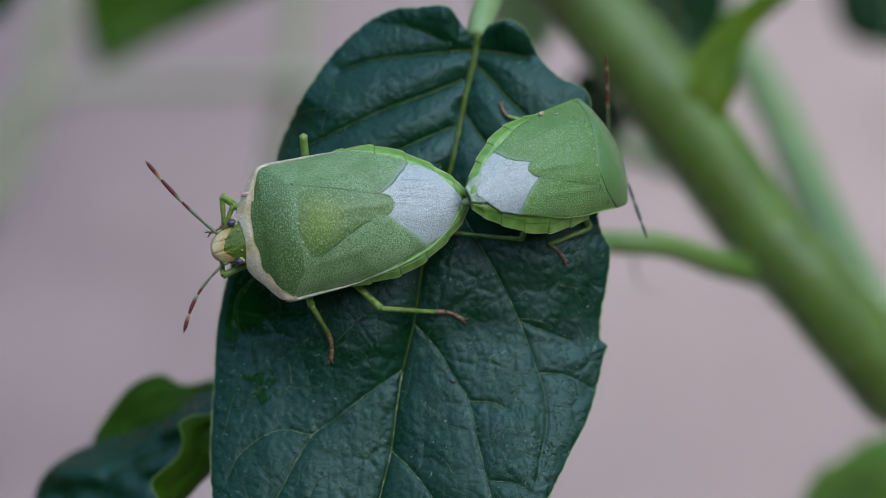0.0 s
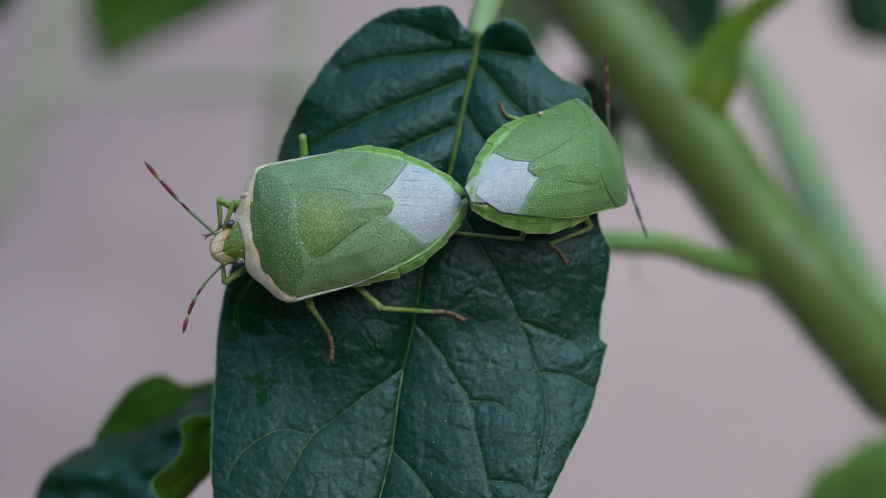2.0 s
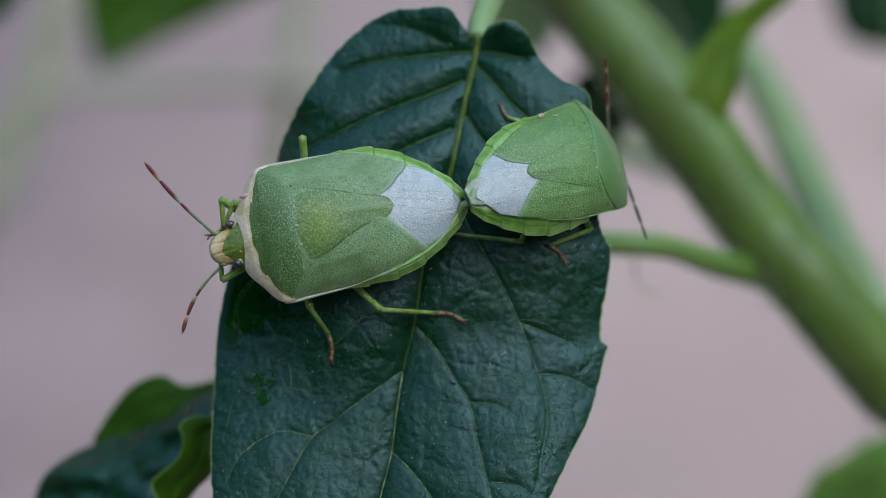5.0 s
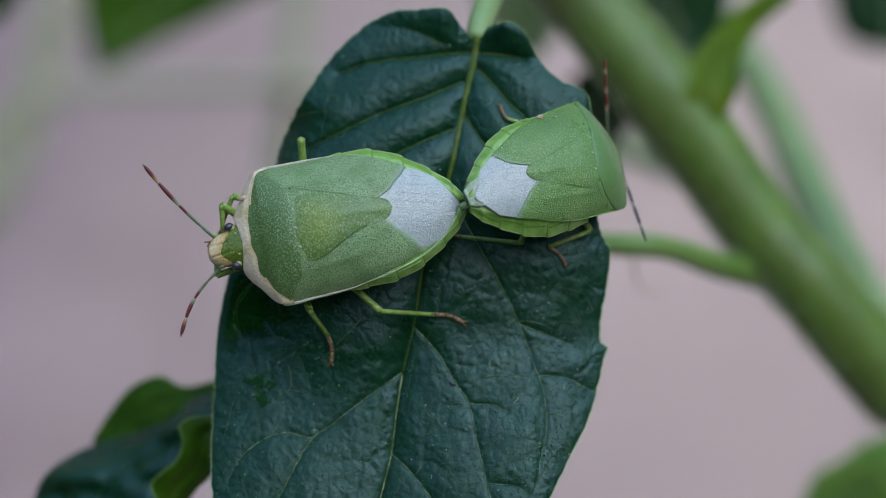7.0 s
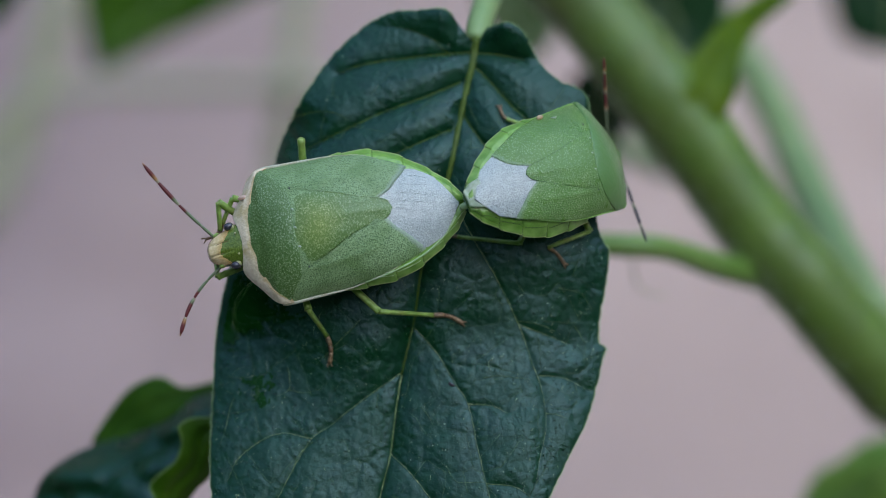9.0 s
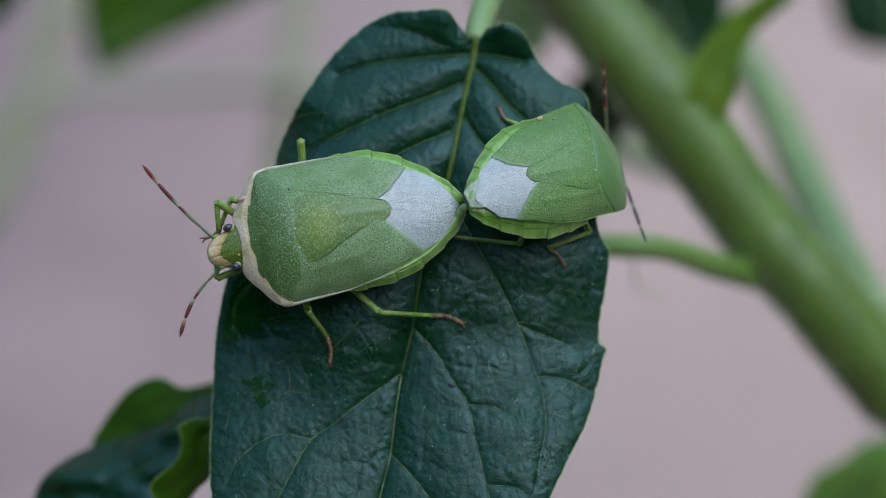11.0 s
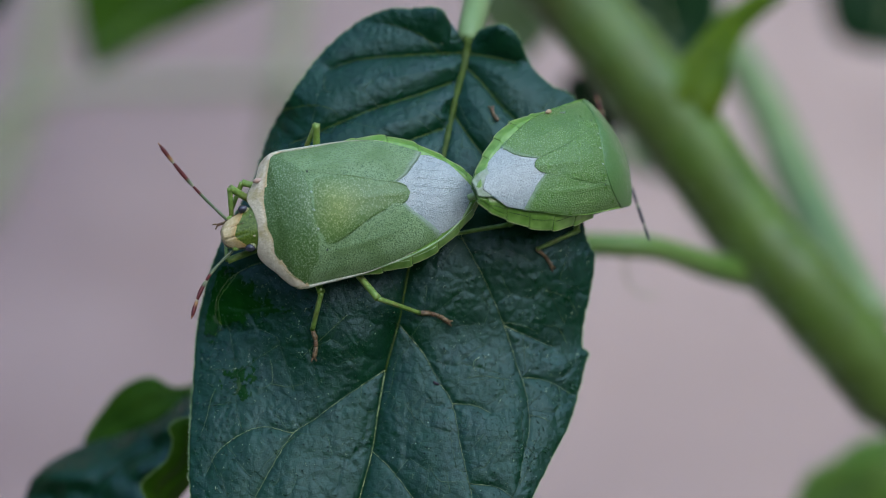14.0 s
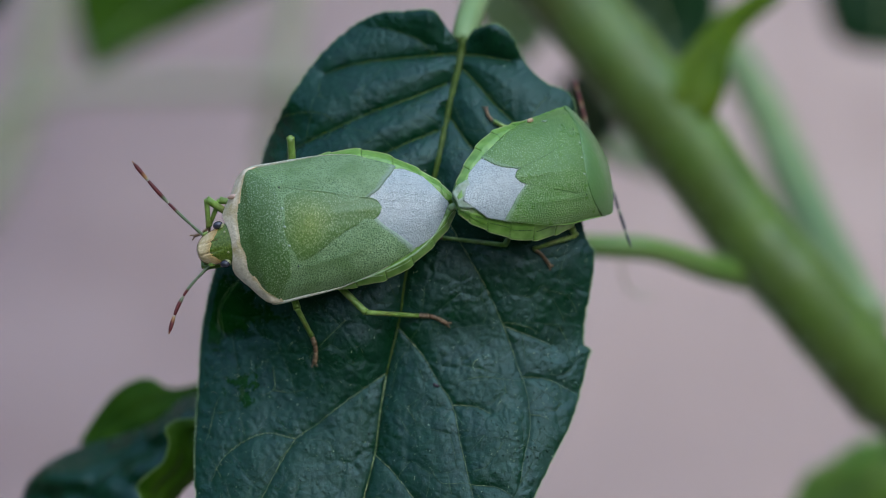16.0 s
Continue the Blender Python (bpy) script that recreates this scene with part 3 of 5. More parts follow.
    for (x, y), h in zip(roots, leaf_height(roots)):
        r, high = rng.uniform(0.03, 0.05), rng.uniform(0.02, 0.05)
        low = [bm.verts.new((x + r * math.cos(a), y + r * math.sin(a), h - 0.006)) for a in np.linspace(0, 2 * math.pi, 6, endpoint=False)]
        mid = [bm.verts.new((x + r * 0.6 * math.cos(a), y + r * 0.6 * math.sin(a), h + high * 0.8)) for a in np.linspace(0, 2 * math.pi, 6, endpoint=False)]
        tip = bm.verts.new((x, y, h + high))
        for k in range(6):
            q = (k + 1) % 6
            bm.faces.new((low[k], low[q], mid[q], mid[k])), bm.faces.new((mid[k], mid[q], tip))
    tagged(part("hair_root", bm, HAIR_ROOT, thing, "tiny dark raised dots on the blade"), kind="stuff")
    # the thin pale rim
    for _, edge, z in grids:
        line = [(x, y, h - 0.10 + 0.03 * noise.noise((x * 2, y * 2, 4))) for (x, y), h in list(zip(edge, z))[18:-1]]
        part("rim", tube(bmesh.new(), line, [0.055 + 0.02 * noise.noise((i * 0.3, 1, 1)) for i in range(len(line))], 6), LEAF_RIM, thing, "thin pale green rim of the blade")
    # the finest veins: a net between the side veins
    bm = bmesh.new()
    rng = random.Random(21)
    flat, _, faces, *_ = delaunay_2d_cdt([Vector(q) for q in NET.tolist()], [], [], 0, 1e-6)
    middles, beside = [], {}
    for k, (a, b, c) in enumerate(faces):
        (ax, ay), (bx, by), (cx, cy) = flat[a], flat[b], flat[c]
        d = 2 * (ax * (by - cy) + bx * (cy - ay) + cx * (ay - by))
        qa, qb, qc = ax * ax + ay * ay, bx * bx + by * by, cx * cx + cy * cy
        middles.append(((qa * (by - cy) + qb * (cy - ay) + qc * (ay - by)) / d, (qa * (cx - bx) + qb * (ax - cx) + qc * (bx - ax)) / d))
        for pair in ((a, b), (b, c), (c, a)):
            beside.setdefault(tuple(sorted(pair)), []).append(k)
    for both in beside.values():
        if len(both) < 2 or rng.random() < 0.5:
            continue
        p, q = (np.array(middles[k]) for k in both)
        if not 0.3 < np.hypot(*(q - p)) < 3:
            continue
        pts = [p + (q - p) * f + (rng.uniform(-0.05, 0.05), rng.uniform(-0.05, 0.05)) for f in np.linspace(0, 1, 5)]
        if any(not np.interp(-y, *LEFT_REACH) + 0.7 < x < np.interp(-y, *RIGHT_REACH) - 0.7 or y > -1 for x, y in pts):
            continue
        h = leaf_height(pts)
        tube(bm, [(x, y, z + 0.004) for (x, y), z in zip(pts, h)], np.linspace(0.016, 0.010, 5), 5)
    tagged(part("vein_net", bm, VEIN_FINE, thing, "fine branching pale veins"), kind="stuff")
    # a wet film by the rim, and a smaller blotch
    for ring, rag in (([(-14.25, -13.34),(-12.59, -13.28),(-11.00, -15.00),(-9.56, -15.64),(-11.96, -16.09),(-13.31, -16.67),(-14.08, -17.37),(-14.81, -17.11),(-14.71, -15.16)], 0.6),
                      ([(-13.17, -19.22),(-12.21, -18.67),(-11.64, -18.58),(-11.69, -19.63),(-12.20, -20.36),(-12.84, -20.10)], 0.8)):
        ring = np.array(ring)
        lo, hi = ring.min(axis=0) - 0.6, ring.max(axis=0) + 0.6
        nx, ny = ((hi - lo) / 0.05).astype(int)
        gx, gy = np.meshgrid(np.linspace(lo[0], hi[0], nx), np.linspace(lo[1], hi[1], ny))
        pts = np.stack([gx.ravel(), gy.ravel()], 1)
        edge = nearest(pts, np.vstack([ring, ring[:1]]))
        inside = np.zeros(len(pts), bool)
        for a, c in zip(ring, np.roll(ring, -1, axis=0)):
            cross = (a[1] > pts[:, 1]) != (c[1] > pts[:, 1])
            with np.errstate(divide="ignore", invalid="ignore"):
                inside ^= cross & (pts[:, 0] < (c[0] - a[0]) * (pts[:, 1] - a[1]) / (c[1] - a[1]) + a[0])
        rough = np.array([noise.noise((x * 1.6, y * 1.6, 9)) + 0.9 * noise.noise((x * 4.5, y * 4.5, 2)) + 0.5 * noise.noise((x * 9, y * 9, 6)) for x, y in pts])
        keep = (np.where(inside, edge, -edge) + rag * rough > 0).reshape(ny, nx)
        h = leaf_height(pts).reshape(ny, nx) + 0.012
        far = nearest(pts, grids[0][1]).reshape(ny, nx)
        bm, made = bmesh.new(), {}
        for y in range(ny - 1):
            for x in range(nx - 1):
                cells4 = ((y, x), (y, x + 1), (y + 1, x + 1), (y + 1, x))
                if all(keep[c] and far[c] > 0.35 for c in cells4):
                    for c in cells4:
                        if c not in made:
                            made[c] = bm.verts.new((gx[c], gy[c], h[c]))
                    bm.faces.new([made[c] for c in cells4])
        part("wet_patch", bm, WET, thing, "dark wet patch on the leaf")
    # a crumb of dirt
    h = float(leaf_height([(-1.38, -19.31)])[0])
    x, y = (-1.38, -19.31)
    bm = tube(bmesh.new(), [(x - 0.16, y + 0.10, h + 0.05), (x, y, h + 0.08), (x + 0.17, y - 0.05, h + 0.05)], [0.05, 0.085, 0.045], 7)
    part("crumb", bm, CRUMB, thing, "tiny dark brown crumb on the leaf")
    # a curl of lint
    line = smooth_line([(1.02, -17.78), (0.76, -17.98), (0.70, -18.28), (0.84, -18.52)], 16)
    part("lint", tube(bmesh.new(), [(x, y, h + 0.05) for (x, y), h in zip(line, leaf_height(line))], [0.011] * 16, 6), HAIR, thing, "tiny pale curl of lint on the leaf")
    # the fringe of short hairs round the rim
    bm = bmesh.new()
    rng = random.Random(3)
    for grid, edge, z in grids:
        mid = edge.mean(axis=0)
        for i in range(20, len(edge) - 1):
            for _ in range(5):
                f = rng.random()
                p = edge[i] * (1 - f) + edge[i + 1] * f
                d = edge[i + 1] - edge[i]
                side = np.array([d[1], -d[0]]) / max(np.hypot(*d), 1e-6)
                if side @ (p - mid) < 0:
                    side = -side
                if p[1] > -13 and rng.random() < 0.8:
                    continue
                tip = p + side * rng.uniform(0.06, 0.22) + d * rng.uniform(-1.0, 1.0)
                h = z[i] - 0.1
                w = side[::-1] * np.array([1, -1]) * 0.016
                bm.faces.new([bm.verts.new((*(p + w - side * 0.03), h)), bm.verts.new((*(p - w - side * 0.03), h)), bm.verts.new((*tip, h + rng.uniform(-0.1, 0.1)))])
    tagged(part("hair_fringe", bm, HAIR, thing, "pale hairs along the leaf rim"), kind="stuff")
    # short hairs on the blade
    bm = bmesh.new()
    rng = random.Random(17)
    roots = []
    while len(roots) < 1000:
        x, y = rng.uniform(-16, 9), rng.uniform(-27, -11)
        if np.interp(-y, *LEFT_REACH) + 0.3 < x < np.interp(-y, *RIGHT_REACH) - 0.3:
            roots.append((x, y))
    for (x, y), h in zip(roots, leaf_height(roots)):
        turn, length = rng.gauss(-1.9, 0.7), rng.uniform(0.04, 0.13) if rng.random() < 0.97 else rng.uniform(0.25, 0.5)
        way = Vector((math.cos(turn), math.sin(turn), rng.uniform(0.3, 0.9))).normalized()
        side = Vector((-way.y, way.x, 0)).normalized() * 0.013
        root = Vector((x, y, h - 0.01))
        bm.faces.new([bm.verts.new(root - side), bm.verts.new(root + side), bm.verts.new(root + way * length)])
    tagged(part("hair_cover", bm, HAIR, thing, "scattered short pale hairs on the blade"), kind="stuff")
    # the stalk
    stalk = smooth_line([(0.02, 0.3, -0.4), (0.35, 1.6, -1.6), (1.3, 4.5, -6.5), (2.6, 7.0, -13)], 14)
    part("leaf_stalk", tube(bmesh.new(), stalk, np.linspace(0.62, 1.0, 14), 14), STEM_PALE, thing, "pale green leaf stalk")
    return thing


leaf_thing = leaf()


# ---- background plants ----
def stem(points, radii, mat, name, label, n=30, parent=None, knots=0.04):
    line = smooth_line(points, n)
    rr = np.interp(np.linspace(0, 1, n), np.linspace(0, 1, len(radii)), radii)
    rr = [r * (1 + knots * noise.noise((i * 0.4, r, 2))) for i, r in enumerate(rr)]
    ob = part(name, tube(bmesh.new(), line, rr, 20), mat, parent, label)
    if not parent:
        ob.matrix_world = FACE
    return ob


def push(points, share):
    """The same points, farther from the lens along their lines of sight."""
    lens = np.array((0, 0, DIST / MM))
    return [tuple(lens + (np.array(p) - lens) * share) for p in points]


def far_leaf(rim_a, rim_b, mat, name, label, bulge=0.8, wave=0.5, n=40, m=17, rib=VEIN, thing=None, piece="blade", stalk=None, ripple=None):
    """A leaf: a cupped and wavy blade between two rims, its midrib, and a stalk; or a further piece of a leaf."""
    a, b = smooth_line(rim_a, n), smooth_line(rim_b, n)
    grid = []
    for i in range(n):
        row = []
        for j in range(m):
            f = j / (m - 1)
            p = a[i] * (1 - f) + b[i] * f
            z = bulge * math.sin(math.pi * f) + wave * (noise.noise((p[0] * 0.25, p[1] * 0.25, 5)) + 0.35 * noise.noise((p[0] * 0.8, p[1] * 0.8, 2))) - 0.3 * math.exp(-((f - 0.5) / 0.12) ** 2)
            if ripple:
                # shallow folds across the blade, dying out towards one rim
                deep, apart, first = ripple
                z += deep * (1 - 0.6 * f) * math.sin(2 * math.pi * (p[1] - first - 0.12 * p[0]) / apart)
            row.append((p[0], p[1], p[2] + z))
        grid.append(row)
    if thing is None:
        thing = new(name)
        thing.matrix_world = FACE
        tagged(thing, label, "leaf")
        part("midrib", tube(bmesh.new(), [r[m // 2] for r in grid], np.linspace(0.2, 0.08, n), 8), rib, thing)
        label = ""
    part(piece, sheet(grid, 0.3), mat, thing, label)
    if stalk:
        line = smooth_line([grid[0][m // 2], *stalk], 16)
        part("stalk", tube(bmesh.new(), line, np.linspace(0.35, 0.5, 16), 10), STEM_PALE, thing, "thin pale green leaf stalk")
    return thing


plant = new("plant")
plant.matrix_world = FACE
tagged(plant, "thick green nightshade stem with side branches", "plant")
stem([(4.50, 23.33, -33.60),(9.86, 16.98, -32.20),(13.98, 11.69, -30.80),(17.80, 6.53, -30.80),(21.42, 1.49, -30.80),(25.05, -2.64, -30.80),(30.19, -8.62, -32.20),(37.41, -17.18, -35.00),(60, -62, -52), (86, -160, -130), (105, -350, -292)],
     [2.85, 2.85, 2.9, 2.75, 2.65, 2.7, 2.75, 2.85, 3.1, 3.4], STEM, "main_stem", "thick green main stem", 110, plant)
stem([(-13.30, -9.37, -13.00),(-7.76, -6.89, -15.00),(0.59, -2.53, -23.80),(7.91, 0.15, -23.80),(12.30, 0.37, -23.80),(14.99, 0.11, -25.20),(18.25, -0.94, -28.00),(21.42, -1.57, -30.80),(23.72, -2.27, -32.20)], [0.4, 0.5, 0.6, 0.7, 0.78, 0.8, 0.9, 1.1, 1.2], STEM_SIDE, "side_branch", "thin green side branch", 30, plant)
stem([(19.22, 22.87, -64.00),(22.87, 17.85, -64.00),(26.31, 11.80, -62.00),(28.24, 5.31, -56.00),(29.38, -0.37, -46.00),(30.37, -4.66, -35.00)], [1.5, 1.5, 1.6, 1.7, 1.65, 1.4], STEM_GREY, "rear_branch", "pale grey-green branch behind the stem", 30, plant)
stem([(10.15, 9.82, -70.00),(15.32, 8.41, -70.00),(18.36, 7.00, -67.20),(20.28, 5.58, -50.40)], [0.9, 1.0, 1.1, 1.1], STEM_PALE, "rear_twig", "", 20, plant)
stem([(12.65, 0.04, -24.50),(12.44, -1.07, -24.60),(12.96, -2.36, -25.20),(14.07, -2.92, -25.20),(14.81, -2.73, -25.20)], [0.09, 0.08, 0.07, 0.06, 0.04], STEM_DRY, "tendril", "thin dry tendril", 24, plant)
bm = bmesh.new()
rng = random.Random(12)
way = smooth_line([(4.50, 23.33, -33.60),(9.86, 16.98, -32.20),(13.98, 11.69, -30.80),(17.80, 6.53, -30.80),(21.42, 1.49, -30.80),(25.05, -2.64, -30.80),(30.19, -8.62, -32.20),(37.41, -17.18, -35.00)], 60)
for _ in range(2600):
    i = rng.randrange(58)
    p, d = Vector(way[i]), (Vector(way[i + 1]) - Vector(way[i]))
    p = p + d * rng.random()
    side = d.orthogonal().normalized()
    side.rotate(Matrix.Rotation(rng.uniform(0, 2 * math.pi), 3, d))
    root = p + side * 2.6
    tip = root + side * rng.uniform(0.5, 1.1) + d.normalized() * rng.uniform(-0.3, 0.3)
    w = d.normalized() * 0.025
    bm.faces.new([bm.verts.new(root - w), bm.verts.new(root + w), bm.verts.new(tip)])
tagged(part("hair_cover", bm, HAIR, plant, "short pale hairs on the main stem"), kind="stuff")
far_leaf([(16.9, 6.60, -31.50),(15.6, 8.90, -28.60),(15.2, 10.80, -28.00),(16.2, 12.50, -29.40),(18.1, 14.60, -30.80),(20.2, 16.60, -33.60),(23.6, 19.0, -37.80)],
         [(18.33, 6.86, -31.50),(18.74, 8.65, -29.00),(19.62, 10.45, -29.40),(20.16, 12.83, -30.80),(20.95, 14.44, -32.20),(22.15, 15.69, -35.00),(24.89, 17.93, -37.80)], LEAF_PALE, "axil_leaf", "narrow bright green leaf growing from the stem", 0.4, 0.1, rib=LEAF_PALE)
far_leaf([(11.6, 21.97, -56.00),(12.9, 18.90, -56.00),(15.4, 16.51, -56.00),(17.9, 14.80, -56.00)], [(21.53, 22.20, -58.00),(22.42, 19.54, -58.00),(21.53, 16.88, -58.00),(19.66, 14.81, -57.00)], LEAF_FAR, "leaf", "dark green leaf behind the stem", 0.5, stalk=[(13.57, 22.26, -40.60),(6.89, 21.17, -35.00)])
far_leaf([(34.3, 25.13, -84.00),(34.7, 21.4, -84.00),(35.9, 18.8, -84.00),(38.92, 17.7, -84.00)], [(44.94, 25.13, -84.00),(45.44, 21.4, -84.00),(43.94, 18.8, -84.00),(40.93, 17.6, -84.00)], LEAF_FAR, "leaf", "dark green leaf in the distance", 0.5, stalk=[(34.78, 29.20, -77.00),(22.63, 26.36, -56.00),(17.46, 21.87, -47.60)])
far_leaf([(2.6, 23.23, -67.20),(2.9, 20.45, -67.20),(4.2, 18.00, -67.20),(6.4, 15.60, -67.20)], [(9.6, 23.23, -67.20),(9.9, 20.45, -67.20),(9.2, 17.60, -67.20),(7.4, 15.60, -67.20)], LEAF_OLIVE, "leaf", "dull olive leaf behind the main stem", 0.4, rib=LEAF_OLIVE, stalk=[(6.40, 24.60, -56.00),(5.32, 23.13, -35.00)])
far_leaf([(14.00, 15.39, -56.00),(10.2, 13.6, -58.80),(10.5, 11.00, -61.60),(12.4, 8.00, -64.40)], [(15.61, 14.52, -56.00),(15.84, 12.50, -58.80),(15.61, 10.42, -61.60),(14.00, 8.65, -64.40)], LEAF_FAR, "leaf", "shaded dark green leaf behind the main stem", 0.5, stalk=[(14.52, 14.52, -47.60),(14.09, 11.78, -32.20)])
# the curled leaf below
curled = far_leaf(push([(-25.27, -17.63, -12.00),(-24.61, -14.67, -13.00),(-23.66, -13.16, -13.00),(-21.82, -12.01, -14.00),(-18.77, -11.04, -13.00),(-16.44, -10.09, -12.00),(-14.86, -8.77, -11.50),(-12.95, -8.40, -11.00)], 1.015),
         push([(-17.68, -18.18, -11.00),(-17.00, -15.82, -11.00),(-16.33, -14.47, -11.00),(-15.48, -13.46, -11.00),(-14.81, -12.45, -11.00),(-14.30, -11.44, -11.00),(-13.80, -10.93, -11.00),(-12.62, -10.42, -11.00)], 1.0), LEAF, "curled_leaf", "dark green glossy curled leaf with folded edges", 0.8, 1.0, 60, 30, rib=LEAF, ripple=(0.25, 2.4, -11.5))
far_leaf([(-21.86, -11.79, -18.00),(-20.97, -10.38, -18.00),(-19.74, -8.79, -18.00),(-18.50, -8.02, -18.00),(-17.44, -7.87, -18.00),(-16.03, -8.51, -18.00),(-13.56, -7.91, -18.00)],
         [(-21.06, -12.51, -16.00),(-19.84, -12.17, -16.00),(-18.62, -11.99, -16.00),(-17.22, -11.29, -16.00),(-16.18, -10.60, -16.00),(-15.13, -9.90, -16.00),(-13.39, -9.73, -16.00)], LEAF_DEEP, "curled_leaf", "upturned deep green lobe", 0.4, 0.5, thing=curled, piece="lobe")
far_leaf([(-16.33, -15.18, -8.00),(-17.06, -13.79, -8.00),(-16.50, -13.03, -8.00),(-15.54, -12.20, -8.00),(-15.21, -11.04, -8.00),(-15.41, -10.28, -8.00),(-14.66, -9.79, -8.50),(-12.78, -9.79, -9.00)],
         [(-15.83, -15.33, -9.50),(-15.00, -14.66, -9.50),(-14.43, -13.99, -9.50),(-13.76, -13.33, -9.50),(-13.29, -12.32, -9.50),(-13.09, -11.66, -9.50),(-12.93, -11.32, -9.50),(-12.66, -10.99, -9.50)], LEAF_FOLD, "curled_leaf", "folded-over brighter green rim", 0.3, 0.3, thing=curled, piece="folded_rim")
for line in ([(-16.31, -15.15, -7.80),(-17.04, -13.77, -7.80),(-16.48, -13.01, -7.80),(-15.52, -12.18, -7.80),(-15.19, -11.03, -7.80),(-15.39, -10.27, -7.80),(-14.63, -9.77, -8.20),(-12.76, -9.77, -8.80)],
             [(-21.83, -11.78, -17.80),(-20.95, -10.37, -17.80),(-19.71, -8.78, -17.80),(-18.48, -8.01, -17.80),(-17.42, -7.86, -17.80),(-16.01, -8.50, -17.80),(-13.54, -7.90, -17.80)]):
    part("rim_line", tube(bmesh.new(), smooth_line(line, 40), [0.05] * 40, 6), STEM_SIDE, curled, "pale green rim of the fold")
# far, out of focus
far_leaf(push([(-26.09, 22.27, -44.00),(-26.26, 18.15, -44.00),(-25.85, 15.68, -44.00),(-25.19, 13.14, -44.00)], 1.25), push([(-7.40, 22.27, -44.00),(-14.49, 18.15, -44.00),(-19.83, 15.56, -44.00),(-24.24, 13.22, -44.00)], 1.25), LEAF_OVER, "leaf", "mid green leaf out of focus overhead", 0.5, stalk=[(-17.11, 27.31, -70.00),(-14.46, 33.34, -130.00)])
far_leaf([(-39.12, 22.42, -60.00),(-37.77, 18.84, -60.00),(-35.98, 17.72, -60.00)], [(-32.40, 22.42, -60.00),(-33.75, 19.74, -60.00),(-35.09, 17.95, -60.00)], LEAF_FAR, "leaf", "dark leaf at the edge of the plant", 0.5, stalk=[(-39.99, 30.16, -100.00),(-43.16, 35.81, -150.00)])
far_leaf([(25.08, -21.48, -45.00),(26.40, -18.17, -45.00),(27.40, -16.30, -45.00),(29.22, -15.35, -45.00),(31.20, -13.95, -45.00),(33.77, -13.41, -45.00),(37.08, -12.37, -45.00)], [(29.12, -21.71, -47.00),(31.63, -20.46, -47.00),(34.14, -19.20, -47.00),(35.81, -17.53, -47.00),(37.90, -15.02, -47.00)], LEAF_BRIGHT, "leaf", "bright green low leaf beside the stem", 0.5, stalk=[(29.15, -24.38, -42.00),(34.82, -19.73, -30.00),(36.22, -17.03, -26.00)])
far_plant = new("far_plant")
far_plant.matrix_world = FACE
tagged(far_plant, "pale bleached plant stems far behind the leaf, blurred", "plant")
for pts, r in (([(-52.27, 10.35, -130.00),(-46.22, 14.58, -130.00),(-39.57, 17.12, -130.00),(-29.28, 17.61, -130.00),(-13.30, 17.40, -125.00),(-4.89, 16.95, -120.00)], 0.95),
               ([(-14.46, 32.73, -130.00),(-15.85, 23.05, -130.00),(-17.18, 10.95, -130.00),(-19.70, -3.70, -140.00),(-25.47, -35.00, -200.00),(-42, -330, -312)], 1.5),
               ([(-43.16, 35.16, -150.00),(-45.43, 23.46, -150.00),(-49.01, 11.76, -150.00),(-53.56, 2.66, -150.00),(-62.14, -10.69, -160.00),(-120, -330, -312)], 2.0)):
    stem(pts, [r, r], STEM_DRY, "far_stem", "", 40, far_plant)


# ---- the shield bugs ----
# in a bug's own space x points to its head, y to its left, z up; millimetres
HALF = smooth_table([(5.5, 1.62), (5.15, 2.1), (4.75, 2.7), (4.3, 3.3), (3.9, 3.8), (3.7, 3.9), (3.3, 3.86), (2, 3.8), (0, 3.78), (-1.5, 3.82), (-2.7, 3.7), (-3.6, 3.42),
              (-4.5, 2.95), (-5.4, 2.35), (-6.2, 1.7), (-6.8, 1.1), (-7.2, 0.45)])
RISE = smooth_table([(5.6, 0.75), (4.7, 1.3), (3.7, 1.75), (2.5, 2.05), (1, 2.15), (-1, 2.05), (-3, 1.65), (-5, 1.05), (-6.5, 0.55), (-7.3, 0.25)])
WING_HALF = smooth_table([(3.9, 3.7), (3.3, 3.82), (2, 3.78), (0, 3.72), (-1, 3.6), (-2, 3.4), (-3, 3.05), (-4, 2.65), (-5, 2.2), (-6, 1.6), (-6.6, 1.05), (-6.95, 0.4)])


def dome(a, b, lift=0.0, droop=0.0):
    """The height of the back over its rim; droop bends the front down."""
    w = HALF(a) + 0.25
    f = min(1.0, abs(b) / w)
    return RISE(a) * (1 - f ** 2.3) ** 0.75 + lift - droop * max(0.0, a - 1.6) ** 2


def plate(name, mat, thing, first, last, low, high, lift, droop=0.0, rows=40, cols=28, thick=0.12, label="", edge=0.0, ridge=None):
    """A plate of the back between first and last along the body and from low(a) to high(a) across it; edge: how far its rim curls down."""
    grid = []
    for a in np.linspace(first, last, rows):
        row = []
        for f in np.linspace(0, 1, cols):
            lo, hi = low(a), high(a)
            b = lo * (1 - f) + hi * f
            h = dome(a, b, lift, droop)
            h -= edge * (1 - min(1.0, min(f, 1 - f) * 8)) ** 2
            if ridge:
                h += ridge(a, b)
            row.append((a, b, h))
        grid.append(row)
    return part(name, sheet(grid, thick), mat, thing, label)


def bow(points):
    """A plate's rim: b as a smooth function of a."""
    line = smooth_line(sorted(points), 60)
    return lambda a: float(np.interp(a, line[:, 0], line[:, 1]))


